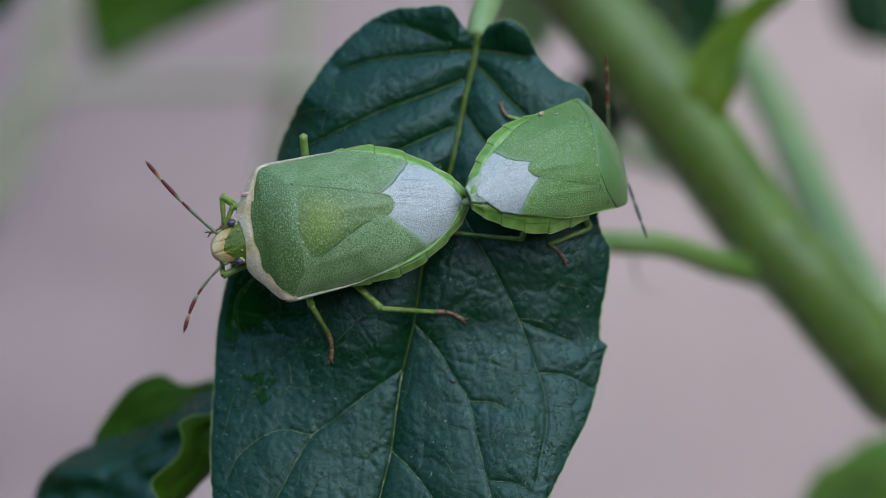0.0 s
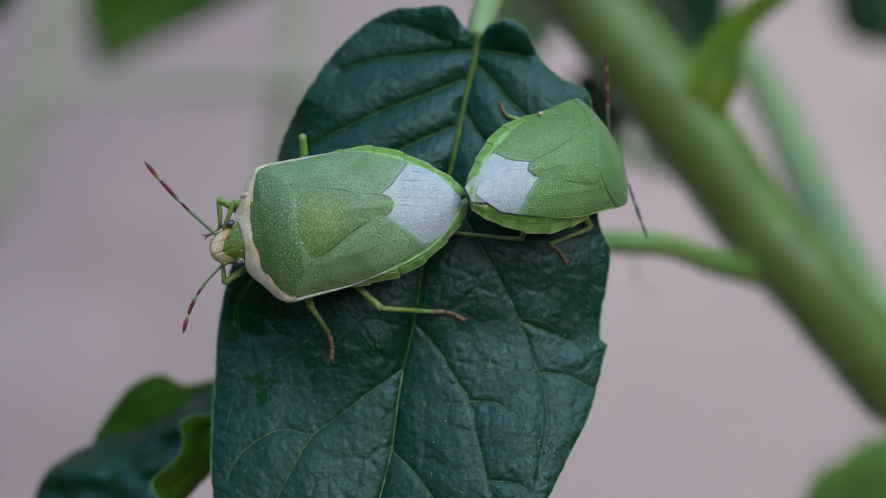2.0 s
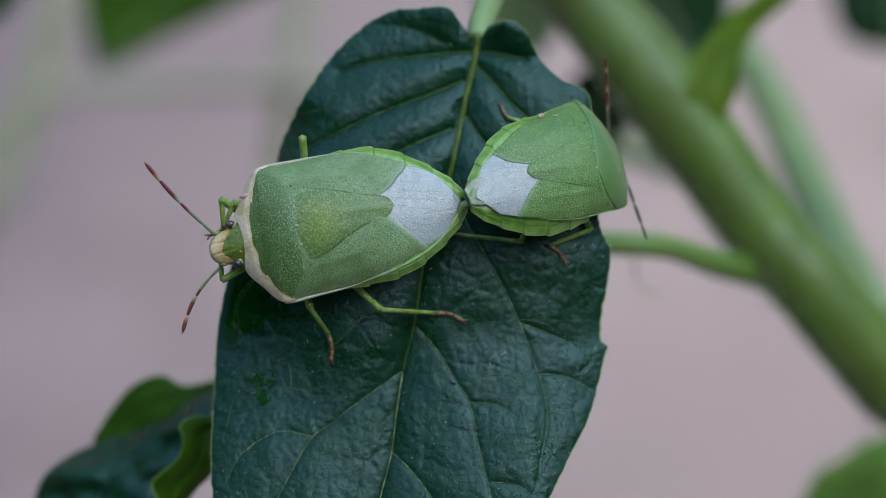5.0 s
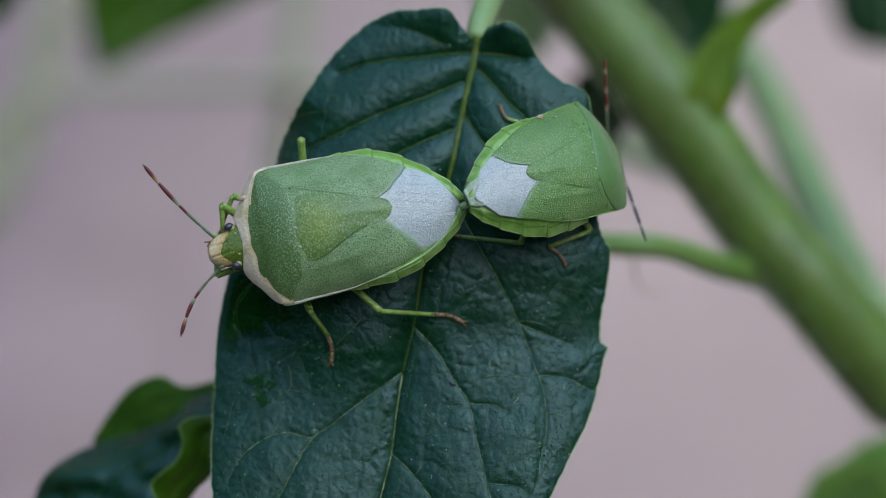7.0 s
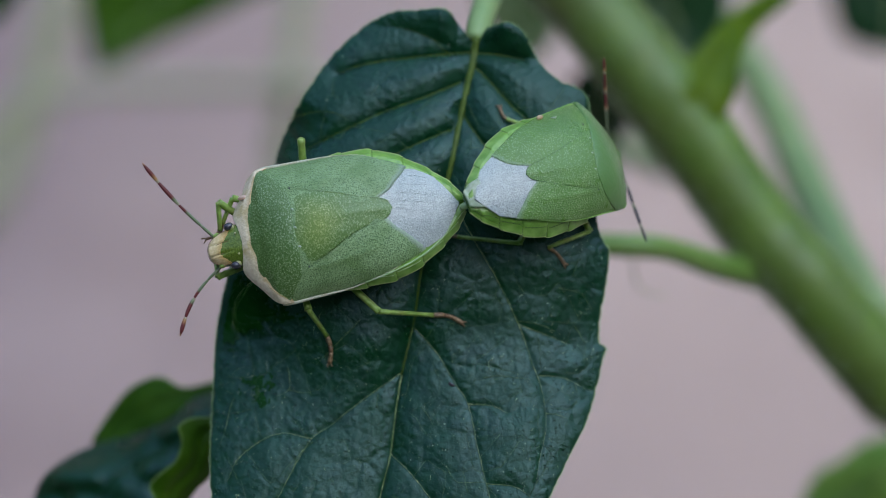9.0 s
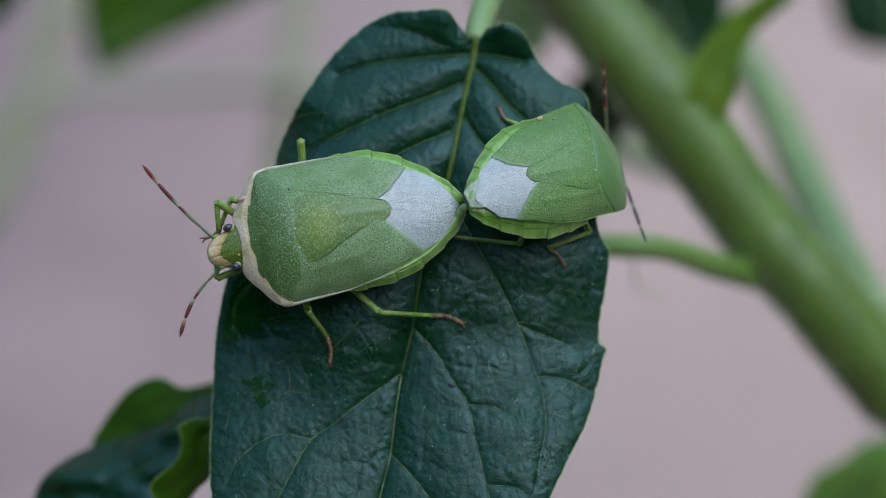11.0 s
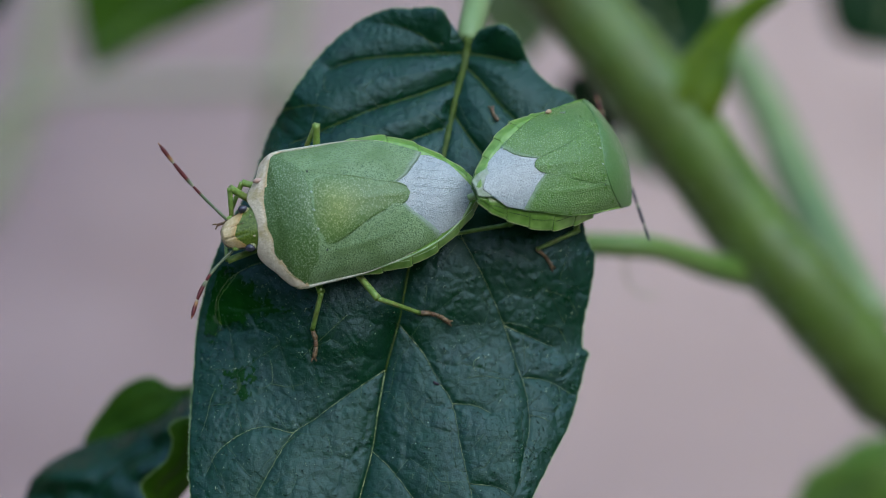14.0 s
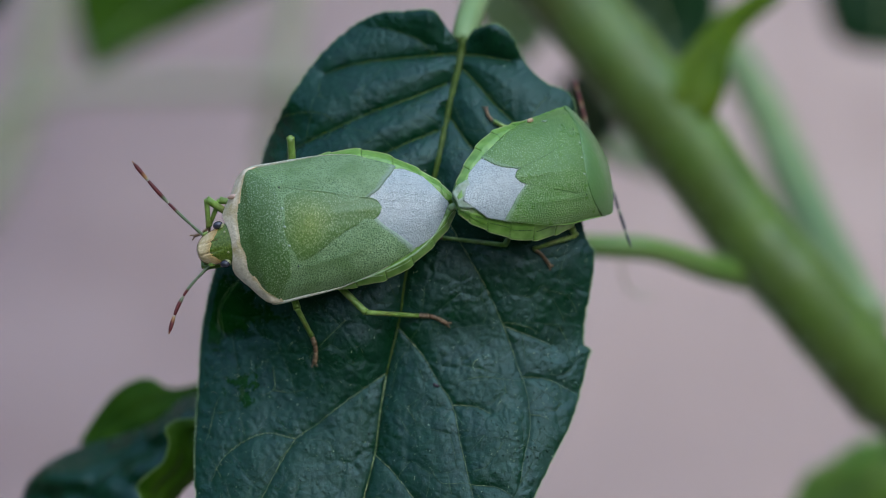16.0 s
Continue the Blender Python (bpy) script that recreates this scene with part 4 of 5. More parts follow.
# each bug's plates: the shield's two rims as (a, b), the membrane's front border on either side as (|b|, a), and the collar plate's rear line as (b, a)
FEMALE_LOOK = dict(
    cream=True, shell=WING, wing=WING, front=SHELL_DARK, shield=SHELL_LIGHT,
    low=[(2.35, -2.45), (2.0, -2.30), (0.65, -1.80), (-0.56, -1.40), (-1.71, -0.95), (-2.66, -0.68), (-3.17, -0.42), (-3.36, -0.02)],
    high=[(2.35, 2.45), (1.77, 2.25), (0.43, 1.71), (-0.65, 1.16), (-1.67, 0.77), (-2.65, 0.58), (-3.10, 0.38), (-3.36, 0.0)],
    border={-1: [(0.0, -2.6), (0.5, -2.72), (0.72, -2.80), (1.07, -3.42), (1.53, -3.86), (1.90, -4.26), (2.31, -4.50), (2.60, -4.62)],
            1: [(0.0, -2.6), (0.5, -2.95), (1.0, -3.33), (1.49, -3.84), (2.04, -4.33), (2.45, -4.70)]},
    rear=[(-3.88, 3.45), (-3.57, 3.28), (-3.3, 3.02), (-2.6, 2.44), (-2.07, 2.16), (-1.14, 2.08), (0.14, 2.12), (1.1, 2.08), (2.02, 2.12), (2.6, 2.26), (3.09, 2.70), (3.66, 3.10), (3.88, 3.45)],
    dots=[(2.02, -1.02), (2.06, 0.0), (2.02, 1.08)], pits=[(1.98, -2.24), (1.75, 2.27)])
MALE_SHAPE = dict(
    cream=False, shell=SHELL_MALE, wing=WING_MALE, front=FRONT_MALE, shield=SHELL_MALE,
    low=[(2.6, -3.0), (1.3, -2.45), (-0.69, -1.60), (-1.91, -0.98), (-2.91, -0.42), (-3.25, -0.10), (-3.38, 0.20)],
    high=[(2.6, 1.75), (2.08, 1.56), (-0.27, 0.98), (-1.49, 0.78), (-2.39, 0.68), (-3.0, 0.60), (-3.28, 0.42), (-3.38, 0.22)],
    border={1: [(0.0, -2.5), (0.63, -2.95), (0.98, -3.62), (1.40, -4.18), (1.86, -4.50), (2.40, -4.84)],
            -1: [(0.0, -2.5), (0.46, -2.95), (0.86, -3.57), (1.25, -4.03), (1.76, -4.57), (2.15, -4.96)]},
    rear=[(-3.88, 2.75), (-3.2, 2.0), (-2.46, 1.58), (-1.35, 1.42), (-0.26, 1.68), (0.87, 2.12), (1.88, 2.65), (3.0, 3.05), (3.88, 3.5)],
    dots=[(1.98, 0.93), (1.56, -0.05), (1.30, -1.10)], pits=[(1.17, -2.35), (2.2, 2.0)])


def shield_bug(label, droop, tail_shift, wing, gape, look_of):
    cream = look_of["cream"]
    bug = new("shield_bug")
    tagged(bug, label, "bug", "pair of shield bugs")
    tail = lambda a: tail_shift * max(0.0, -2 - a) / 5.2

    def side(f, k):
        return lambda a: k * f(a) + tail(a)

    # belly
    grid = []
    for a in np.linspace(5.4, -7.15, 40):
        w = HALF(a) - 0.12
        ring = []
        for g in np.linspace(0, math.pi, 17):
            ring.append((a, math.cos(g) * w + tail(a), -0.12 - 0.95 * RISE(a) * math.sin(g) ** 0.8 - droop * max(0.0, a - 1.6) ** 2))
        grid.append(ring)
    part("belly", sheet(grid), BELLY, bug, "pale green underside")
    # the upper abdomen under the wings
    plate("abdomen", RIM if cream else ABDOMEN, bug, 2.0, -7.2, side(HALF, -0.97), side(HALF, 0.97), -0.30 - 1.2 * gape, droop, 44, 24)
    # flattened rim of the abdomen, segment by segment
    cuts = [0.6, -1.05, -2.75, -4.35, -5.7, -6.7, -7.2]
    for k in (-1, 1):
        for a0, a1 in zip(cuts, cuts[1:]):
            grid = []
            for a in np.linspace(a0 + 0.01, a1 - 0.02, 14):
                f = (a0 - a) / (a0 - a1)
                out = HALF(a) + 0.13 * f ** 2 - 0.03 + (0.10 if gape and k < 0 else 0.0) - 0.07 * max(0.0, f - 0.9) / 0.1
                row = []
                wide = min(1.45 if gape and k < 0 else 0.85, HALF(a) * 0.9)
                for g in np.linspace(0, 1, 13):
                    b = k * (out - wide * (1 - g)) + tail(a)
                    low_rim = 0.05 * math.exp(-((g - 0.55) / 0.10) ** 2)
                    pleat = 0.025 * math.exp(-((f - 0.96) / 0.05) ** 2) + 0.012 * noise.noise((a * 3, g * 4, k))
                    row.append((a, b, dome(a, min(abs(out - wide * (1 - g)), HALF(a)), -0.20 - (gape if k < 0 else 0.0)) + 0.10 * math.sin(g * math.pi) - 0.10 * g ** 3 + low_rim - pleat))
                grid.append(row)
            seg = part("rim_segment", sheet(grid, 0.16), RIM, bug)
            edge = [(r[-1][0], r[-1][1] - 0.005 * k, r[-1][2] - 0.04) for r in grid]
            part("segment_edge", tube(bmesh.new(), edge, [0.042] * len(edge), 6), RIM_EDGE, seg, "thin yellowish edge")
            ridge = [(r[8][0], r[8][1], r[8][2] + 0.012) for r in grid[1:-1]]
            if cream and k > 0:
                part("segment_ridge", tube(bmesh.new(), ridge, [0.016] * len(ridge), 6), RIDGE, seg, "raised paler line along the rim")
            elif gape and k < 0:
                part("segment_groove", tube(bmesh.new(), ridge, [0.020] * len(ridge), 6), GROOVE, seg, "dark green groove along the rim")
            notch = [(grid[-1][j][0], grid[-1][j][1], grid[-1][j][2] - 0.008) for j in range(4, 13)]
            part("segment_seam", tube(bmesh.new(), notch, np.linspace(0.004, 0.016, len(notch)), 6), GROOVE, seg, "dark green seam")
    if cream:
        fold = [(a, b, dome(a, min(b - tail(a), HALF(a)), -0.10)) for a, b in smooth_line([(-1.0, 3.62), (-2.59, 3.36), (-4.28, 2.84), (-5.75, 1.98), (-6.65, 1.02)], 40)]
        part("abdomen_fold", tube(bmesh.new(), fold, [0.05 + 0.015 * noise.noise((i * 0.4, 3, 1)) for i in range(40)], 8), RIDGE, bug, "pale ridge of skin beside the wing")
    # forewings: leathery part, then the silvery membrane
    wing_len = 44
    for k in (-1, 1):
        line = smooth_line(look_of["border"][k], 60)
        share = [max(0.0, (b - k * tail(a)) / (WING_HALF(a) * (1 - (1 - wing)))) for b, a in line]
        stop_at = lambda f: float(np.interp(f, share, line[:, 1]))
        grid = []
        for f in np.linspace(0, 1, 44):
            row = []
            start = 2.6 + 1.1 * f ** 2 - (0.5 if not cream and k < 0 else 0.0)
            stop = stop_at(f) + 0.02 * noise.noise((f * 14, k, 3))
            for g in np.linspace(0, 1, wing_len):
                # across: f from the midline to the margin; along: g from the pronotum to the membrane
                a = start * (1 - g) + stop * g
                b = WING_HALF(a) * f * (1 - (1 - wing) * g)
                h = dome(a, b, (0.01 if k < 0 else 0.0), droop) - 0.045 * max(0.0, g * 8 - 7) ** 2
                h += 0.06 * math.exp(-((f - 0.66 + 0.1 * g) / 0.05) ** 2) * math.sin(math.pi * min(1, g * 1.1)) - 0.08 * f ** 12
                h += 0.03 * math.exp(-((f - 0.86) / 0.03) ** 2) * (1 - g) + 0.02 * noise.noise((a * 0.9, b * 0.9, k))
                row.append((a, k * b + tail(a), h))
            grid.append(row)
        part("forewing", sheet(grid, 0.05), look_of["wing"], bug)
        rim = [(r[0], r[1] + 0.03 * k, r[2] - 0.03) for r in grid[-1]][:36]
        part("wing_margin", tube(bmesh.new(), rim, np.interp(np.arange(36), [0, 12, 22, 35], [0.11, 0.085, 0.03, 0.008]) if cream else np.linspace(0.06, 0.015, 36), 8), MARGIN if cream else RIM, bug,
             "whitish wing margin" if cream else "green wing margin")
    grid = []
    for f in np.linspace(-1, 1, 150):
        row = []
        for g in np.linspace(0, 1, 110):
            stop = -6.95 + 1.1 * abs(f) ** 2.2 + 0.03 * noise.noise((f * 8, 1, 1))
            a = -2.45 * (1 - g) + stop * g
            b = WING_HALF(a) * wing * f * (0.78 + 0.19 * min(1.0, max(0.0, -3.6 - a) / 1.2))
            fold = 0.008 * noise.noise((a * 1.3 + b * 0.5, b * 5.0 - a * 0.8, 4)) + 0.010 * noise.noise((a * 9 - b * 3, b * 3.5, 8)) + 0.010 * noise.noise((a * 4 + b * 6, b * 9 - a * 4, 2)) + 0.006 * noise.noise((a * 16, b * 14, 5))
            row.append((a, b + tail(a), dome(a, b, -0.065) + fold * min(1, g * 4)))
        grid.append(row)
    part("wing_membrane", sheet(grid, 0.05), MEMBRANE, bug, "silvery white wrinkled wing membrane")
    for a0, b0, a1, b1 in ((-3.9, -1.25, -5.6, -1.35), (-3.6, -0.85, -6.0, -0.75), (-3.4, -0.5, -6.1, -0.25), (-3.5, -0.1, -5.7, 0.25), (-3.4, 0.3, -5.6, 0.75), (-3.6, 0.7, -5.4, 1.15), (-4.1, 1.2, -5.2, 1.5), (-4.6, -1.7, -5.5, -1.7)):
        line = []
        for i, g in enumerate(np.linspace(0, 1, 20)):
            a = a0 + (a1 - a0) * g
            b = b0 + (b1 - b0) * g + 0.14 * math.sin(g * 2.6 + b0) + 0.02 * noise.noise((a * 3, b0, 1))
            b = max(-WING_HALF(a) * 0.88, min(WING_HALF(a) * 0.88, b))
            line.append((a, b + tail(a), dome(a, b, -0.056 + 0.012 * noise.noise((a * 2, b0, 6)))))
        part("membrane_vein", tube(bmesh.new(), line, np.interp(np.arange(20), [0, 4, 19], [0.004, 0.009, 0.004]), 6), MEMBRANE_VEIN, bug, "fine grey membrane vein")
    # scutellum
    low, high = bow(look_of["low"]), bow(look_of["high"])
    first, last = look_of["low"][0][0], look_of["low"][-1][0]

    def swell(a, b):
        f = (b - low(a)) / max(1e-3, high(a) - low(a))
        base = max(0.0, min(1.0, (2.25 - a) * 0.9))
        base = base * base * (3 - 2 * base)
        rim = min(1.0, max(0.0, min(f, 1 - f)) * (high(a) - low(a)) / 0.6)
        out = 0.032 * rim * (2 - rim) * min(1.0, (a - last) * 3.0) * base
        mid = (low(a) + high(a)) / 2
        return out + 0.09 * base * math.exp(-((a - 0.6) / 1.2) ** 2 - ((b - mid) / 1.3) ** 2) + 0.05 * math.exp(-((b - mid) / 0.25) ** 2) * max(0.0, min(1.0, -a)) * min(1.0, (a - last) * 1.5) + 0.012 * noise.noise((a * 1.3, b * 1.3, 6))

    plate("scutellum", look_of["shield"], bug, first, last, low, high, -0.006 if cream else 0.004, droop, 70, 40, 0.08, "yellowish green triangular shield" if cream else "green triangular shield", 0.0, swell)
    for k, rim in ((-1, low), (1, high)):
        seam = [(a, rim(a) + 0.02 * k, dome(a, rim(a), 0.012 - 0.01 * noise.noise((a * 2, k, 1)), droop)) for a in np.linspace(first - 0.5, last + 0.12, 50)]
        pale = cream and k < 0
        part("scutellum_seam", tube(bmesh.new(), seam, np.linspace(0.02, 0.03, 50) if pale else np.linspace(0.008, 0.015, 50), 6), SEAM if pale else GROOVE, bug, "pale raised seam beside the shield" if pale else "dark groove beside the shield")
    for a, b in look_of["pits"]:
        part("dot", ball(bmesh.new(), (a, b, dome(a, b, 0.05, droop)), (0.04, 0.07, 0.03)), EYE, bug, "tiny black dot")
    # pronotum, with its margin
    rear_line = smooth_line(look_of["rear"], 80)
    rear = lambda b: float(np.interp(b, rear_line[:, 0], rear_line[:, 1]))
    front_line = smooth_line([(0.0, 5.15), (0.2, 5.25), (0.40, 5.46), (0.55, 5.18), (0.70, 4.70), (0.85, 4.28), (0.95, 3.92), (1.0, 3.5)], 60)
    front_at = lambda f: float(np.interp(abs(f), front_line[:, 0], front_line[:, 1])) + (0.24 * math.exp(-((f + 0.9) / 0.14) ** 2) if cream else 0.0)
    grid = []
    for f in np.linspace(-1, 1, 90):
        row = []
        for g in np.linspace(0, 1, 46):
            b = f * 3.88
            a = rear(b) * (1 - g) + front_at(f) * g
            crest = 0.02 * math.exp(-((a - 3.0) / 0.5) ** 2) if droop else 0.0
            dent = 0.05 * math.exp(-((a - 4.15) / 0.22) ** 2) * (0.5 + 0.5 * math.sin(b * 2.2) ** 2) + 0.012 * noise.noise((a * 1.5, b * 1.5, 2))
            row.append((a, b, dome(a, b, (0.095 if droop else 0.075) + crest, droop) - (0.03 if droop else 0.06) * max(0, 1 - g * 5) ** 2 - (0 if droop else dent)))
        grid.append(row)
    part("pronotum", sheet(grid, 0.15), look_of["front"], bug, "dark green punctured collar plate" if cream else "smooth green collar plate")
    for a, b in look_of["dots"]:
        bm = bmesh.new()
        for i in range(2):
            ball(bm, (a - 0.05 * i, b + 0.05 * i, dome(a, b, 0.075 if cream else 0.15, droop)), (0.055 - 0.008 * i, 0.05, 0.022), None, 8)
        part("wax_dot", bm, WAX, bug, "tiny whitish speck of wax")
    if cream:
        inner_line = smooth_line([(-3.86, 3.30), (-3.52, 3.86), (-2.49, 4.38), (-1.5, 4.56), (-0.55, 4.72), (0.41, 4.74), (1.25, 4.58), (2.02, 4.55), (2.71, 4.27), (3.26, 3.82), (3.60, 3.40), (3.86, 3.25)], 90)
        inner_at = lambda b: float(np.interp(b, inner_line[:, 0], inner_line[:, 1]))
        band = []
        for f in np.linspace(-0.995, 0.995, 120):
            b = f * 3.88
            a0 = inner_at(b) - 0.20 + 0.02 * noise.noise((f * 7, 2, 3))
            a1 = max(front_at(f) + 0.06, a0 + 0.05)
            strip = []
            for q in np.linspace(0, 1, 16):
                a = a0 * (1 - q) + a1 * q
                ragged = (0.004 + 0.008 * q) * (noise.noise((a * 9, b * 9, 3)) + noise.noise((a * 20, b * 20, 5)))
                strip.append((a, b, dome(a, b, 0.045 + 0.075 * min(1, q * 2.2) + ragged) - 0.035 * q ** 4))
            band.append(strip)
        part("collar", sheet(band, 0.1), CREAM, bug, "cream front margin of the collar plate")
        line = [(inner_at(b) - 0.02, b, dome(inner_at(b), b, 0.085)) for b in np.linspace(2.5, 3.62, 24)]
        part("collar_line", tube(bmesh.new(), line, np.interp(np.arange(24), [0, 8, 20, 23], [0.01, 0.04, 0.05, 0.02]), 6, 0.5), BROWN_LINE, bug, "brownish inner line of the margin")
    else:
        edge = [(r[-1][0] - 0.02, r[-1][1], r[-1][2] - 0.02) for r in grid]
        part("collar_edge", tube(bmesh.new(), edge, [0.045] * len(edge), 8), RIM, bug, "raised rim of the collar plate")
    part("egg_bead", ball(bmesh.new(), (4.72, -2.42, dome(4.72, 2.42, 0.19, droop)) if cream else (-0.05, 3.55, dome(-0.05, 3.55, 0.10)), (0.30, 0.15, 0.14) if cream else (0.26, 0.16, 0.12)),
         OCELLUS if cream else FEELER_PALE, bug, "small oval bead stuck on the shell")
    if not cream:
        part("flake", tube(bmesh.new(), [(0.55, 3.25, dome(0.55, 3.25, 0.08)), (0.78, 3.1, dome(0.78, 3.1, 0.11)), (0.95, 3.2, dome(0.95, 3.2, 0.12))], [0.04, 0.065, 0.03], 6, 0.5), WAX, bug, "whitish flake of dry skin")
    # head
    drop = droop * 4.3 ** 2 * (1.9 if droop else 1.0)
    head_half = table([(4.9, 1.16), (5.5, 1.12), (5.9, 1.06), (6.15, 0.94), (6.5, 0.88), (6.85, 0.75), (7.05, 0.61), (7.2, 0.43), (7.28, 0.24), (7.31, 0.04)])
    # the head leans to one side
    lean = lambda a: (0.16 if cream else 0.0) * (a - 4.9) / 2.3

    def crown(a, b):
        g = min(1.0, abs(b) / max(head_half(a), 0.05))
        lobes = 0.05 * math.exp(-((abs(b) - 0.30) / 0.07) ** 2) * (1 if a > 6.2 else max(0.0, (a - 5.6) / 0.6))
        return 0.62 - 0.10 * (a - 4.9) ** 1.5 + 0.45 * (1 - g ** 2.4) * min(1, 2 * head_half(a)) - lobes - drop

    grid = [[(a, b + lean(a), crown(a, b)) for b in np.linspace(-1, 1, 40) * head_half(a)] for a in np.linspace(4.9, 7.3, 44)]
    part("head", sheet(grid, 0.75), HEAD if cream else look_of["shell"], bug, "olive green head" if cream else "green head")
    if cream:
        back_line = smooth_line([(-1.10, 5.80), (-0.75, 5.85), (-0.45, 6.15), (-0.15, 6.38), (0.2, 6.50), (0.5, 6.42), (0.78, 6.15), (1.0, 5.78), (1.10, 5.70)], 60)
        cheek = []
        for s in np.linspace(-0.985, 0.985, 60):
            row = []
            for q in np.linspace(0, 1, 24):
                b_wide = s * 1.0
                a0 = float(np.interp(b_wide, back_line[:, 0], back_line[:, 1])) - 0.06 + 0.10 * noise.noise((s * 5, 2, 7)) + 0.05 * noise.noise((s * 14, 2, 7))
                a = a0 * (1 - q) + 7.3 * q
                b = s * head_half(a)
                row.append((a, b + lean(a), crown(a, b) - 0.012 + 0.026 * min(1, q * 6) + 0.005 * noise.noise((a * 8, b * 8, 2))))
            cheek.append(row)
        part("cheek", sheet(cheek, 0.03), CHEEK, bug, "cream front of the head with a brownish border")
        for k, reach in ((-1, 5.95), (1, 6.35)):
            groove = [(a, k * 0.30 * min(1, 0.55 + (7.3 - a) * 0.5) + lean(a), crown(a, 0.30 * k) + 0.035) for a in np.linspace(7.18, reach, 20)]
            part("head_groove", tube(bmesh.new(), groove, [0.014] * 20, 6), LIMB_BROWN, bug, "thin dark groove on the head")
        for k in (-1, 1):
            rim = [(a, k * (head_half(a) + 0.012) + lean(a), 0.63 - 0.10 * (a - 4.9) ** 1.5 - drop) for a in np.linspace(6.1, 7.3, 30)]
            part("cheek_edge", tube(bmesh.new(), rim, [0.02] * 30, 6), LIMB_BROWN, bug, "thin brown edge of the cheek")
            part("antenna_base", ball(bmesh.new(), (6.62, k * 0.86 + lean(6.6), 0.30), (0.22, 0.15, 0.15)), LIMB, bug, "green knob that bears the antenna")
    for k in (-1, 1):
        x, y = 5.84, 1.10 * k + lean(5.84)
        part("eye", ball(bmesh.new(), (x, y, 0.64 - drop), (0.29, 0.23, 0.28), pose(0, 0, 0, 0, 0, -12 * k), 22), EYE, bug, "dark round compound eye")
        part("eye_ring", ball(bmesh.new(), (x - 0.11, y - 0.05 * k, 0.60 - drop), (0.24, 0.21, 0.23), None, 16), EYE_RING, bug, "cream ring behind the eye")
        part("ocellus", ball(bmesh.new(), (5.5, 0.58 * k + lean(5.5), 1.03 - drop), (0.065, 0.065, 0.05)), EYE_RING, bug, "small bead eye")
    return bug


def feeler(bug, home, lengths, colours, radius, label, bend=0.0):
    """An antenna of five jointed segments, along x of its own space; the first piece carries the others."""
    x, root = 0.0, None
    for (length, colour, r) in zip(lengths, colours, radius):
        n = 16
        whole = sum(lengths)
        line = [(x + length * f, bend * math.sin(math.pi * (x + length * f) / whole), 0) for f in np.linspace(0, 0.985, n)]
        stout = r > 0.1
        rr = [r * ((0.50 if stout else 0.72) + (0.55 if stout else 0.38) * math.sin(math.pi * min(1, 0.06 + 0.9 * f)) ** 0.6) for f in np.linspace(0, 1, n)]
        if x + length > whole * 0.999:
            rr = [q * (1 - 0.65 * max(0.0, f - 0.7) / 0.3) for q, f in zip(rr, np.linspace(0, 1, n))]
        bm = tube(bmesh.new(), line, rr, 10)
        ob = part("antenna" if root is None else "antenna_segment", bm, colour, root or bug, label if root is None else "")
        root = root or ob
        x += length
    root.matrix_basis = home
    return root


def limb_piece(name, bug, length, r0, r1, mat, label, bent=0.0):
    """A leg piece along x from the origin."""
    n = 12
    line = [(length * f, 0, bent * math.sin(math.pi * f)) for f in np.linspace(0, 1, n)]
    rr = [r0 + (r1 - r0) * f + 0.025 * math.exp(-((f - 1) / 0.05) ** 2) for f in np.linspace(0, 1, n)]
    return part(name, tube(bmesh.new(), line, rr, 10), mat, bug, label)


def foot_piece(bug, length, stout=1.0):
    bm = bmesh.new()
    x = 0.0
    for f, r in ((0.36, 0.135 * stout), (0.24, 0.12 * stout), (0.40, 0.13 * stout)):
        tube(bm, [(x + length * f * q, 0.10 * length * math.sin((x / length + f * q) * math.pi), 0) for q in (0, 0.25, 0.75, 1)], [r * 0.85, r, r * 1.03, r * 0.88], 8)
        x += length * f
    for k in (-1, 1):
        tube(bm, smooth_line([(x - 0.02, 0.04 * k, 0), (x + 0.13, 0.13 * k, 0.02), (x + 0.2, 0.15 * k, -0.10)], 6), [0.05, 0.05, 0.045, 0.04, 0.03, 0.015], 6)
    return part("tarsus", bm, LIMB_BROWN, bug, "brown clawed foot")


female = shield_bug("larger pale green shield bug with cream-edged collar, on the leaf", 0.0, 0.35, 1.0, 0.0, FEMALE_LOOK)
male = shield_bug("smaller green shield bug, tail to tail, head bent down", 0.09, 0.0, 0.95, 0.30, MALE_SHAPE)
FEMALE_HOME = FACE @ Matrix.Translation([c * MM for c in (-5.78, 1.60, -0.60)]) @ pose(0, 0, 0, 0, 0, 192.5) @ pose(0, 0, 0, 8, 3, 0)
MALE_SIZE = 0.86
MALE_HOME = FACE @ Matrix.Translation([c * MM for c in (6.46, 4.59, -1.80)]) @ pose(0, 0, 0, 0, 0, 20) @ pose(0, 0, 0, -8, 33, 0)
part("tail_clasper", tube(bmesh.new(), [(-6.0, 0.0, -0.7), (-6.8, 0.0, -0.78), (-7.4, 0.0, -1.0)], [0.30, 0.26, 0.2], 12), SEAM, male, "pale tail tip joined to its mate")
flap = []
for a in np.linspace(-6.2, -7.35, 16):
    wide = float(np.interp(-a, [6.2, 6.8, 7.3, 7.55], [0.95, 0.85, 0.55, 0.30]))
    flap.append([(a, b + 0.25, dome(max(a, -7.1), min(abs(b), 0.4), -0.12) - 0.22 * max(0.0, -6.8 - a) + 0.02 * noise.noise((a * 4, b * 4, 3))) for b in np.linspace(-wide, wide, 12)])
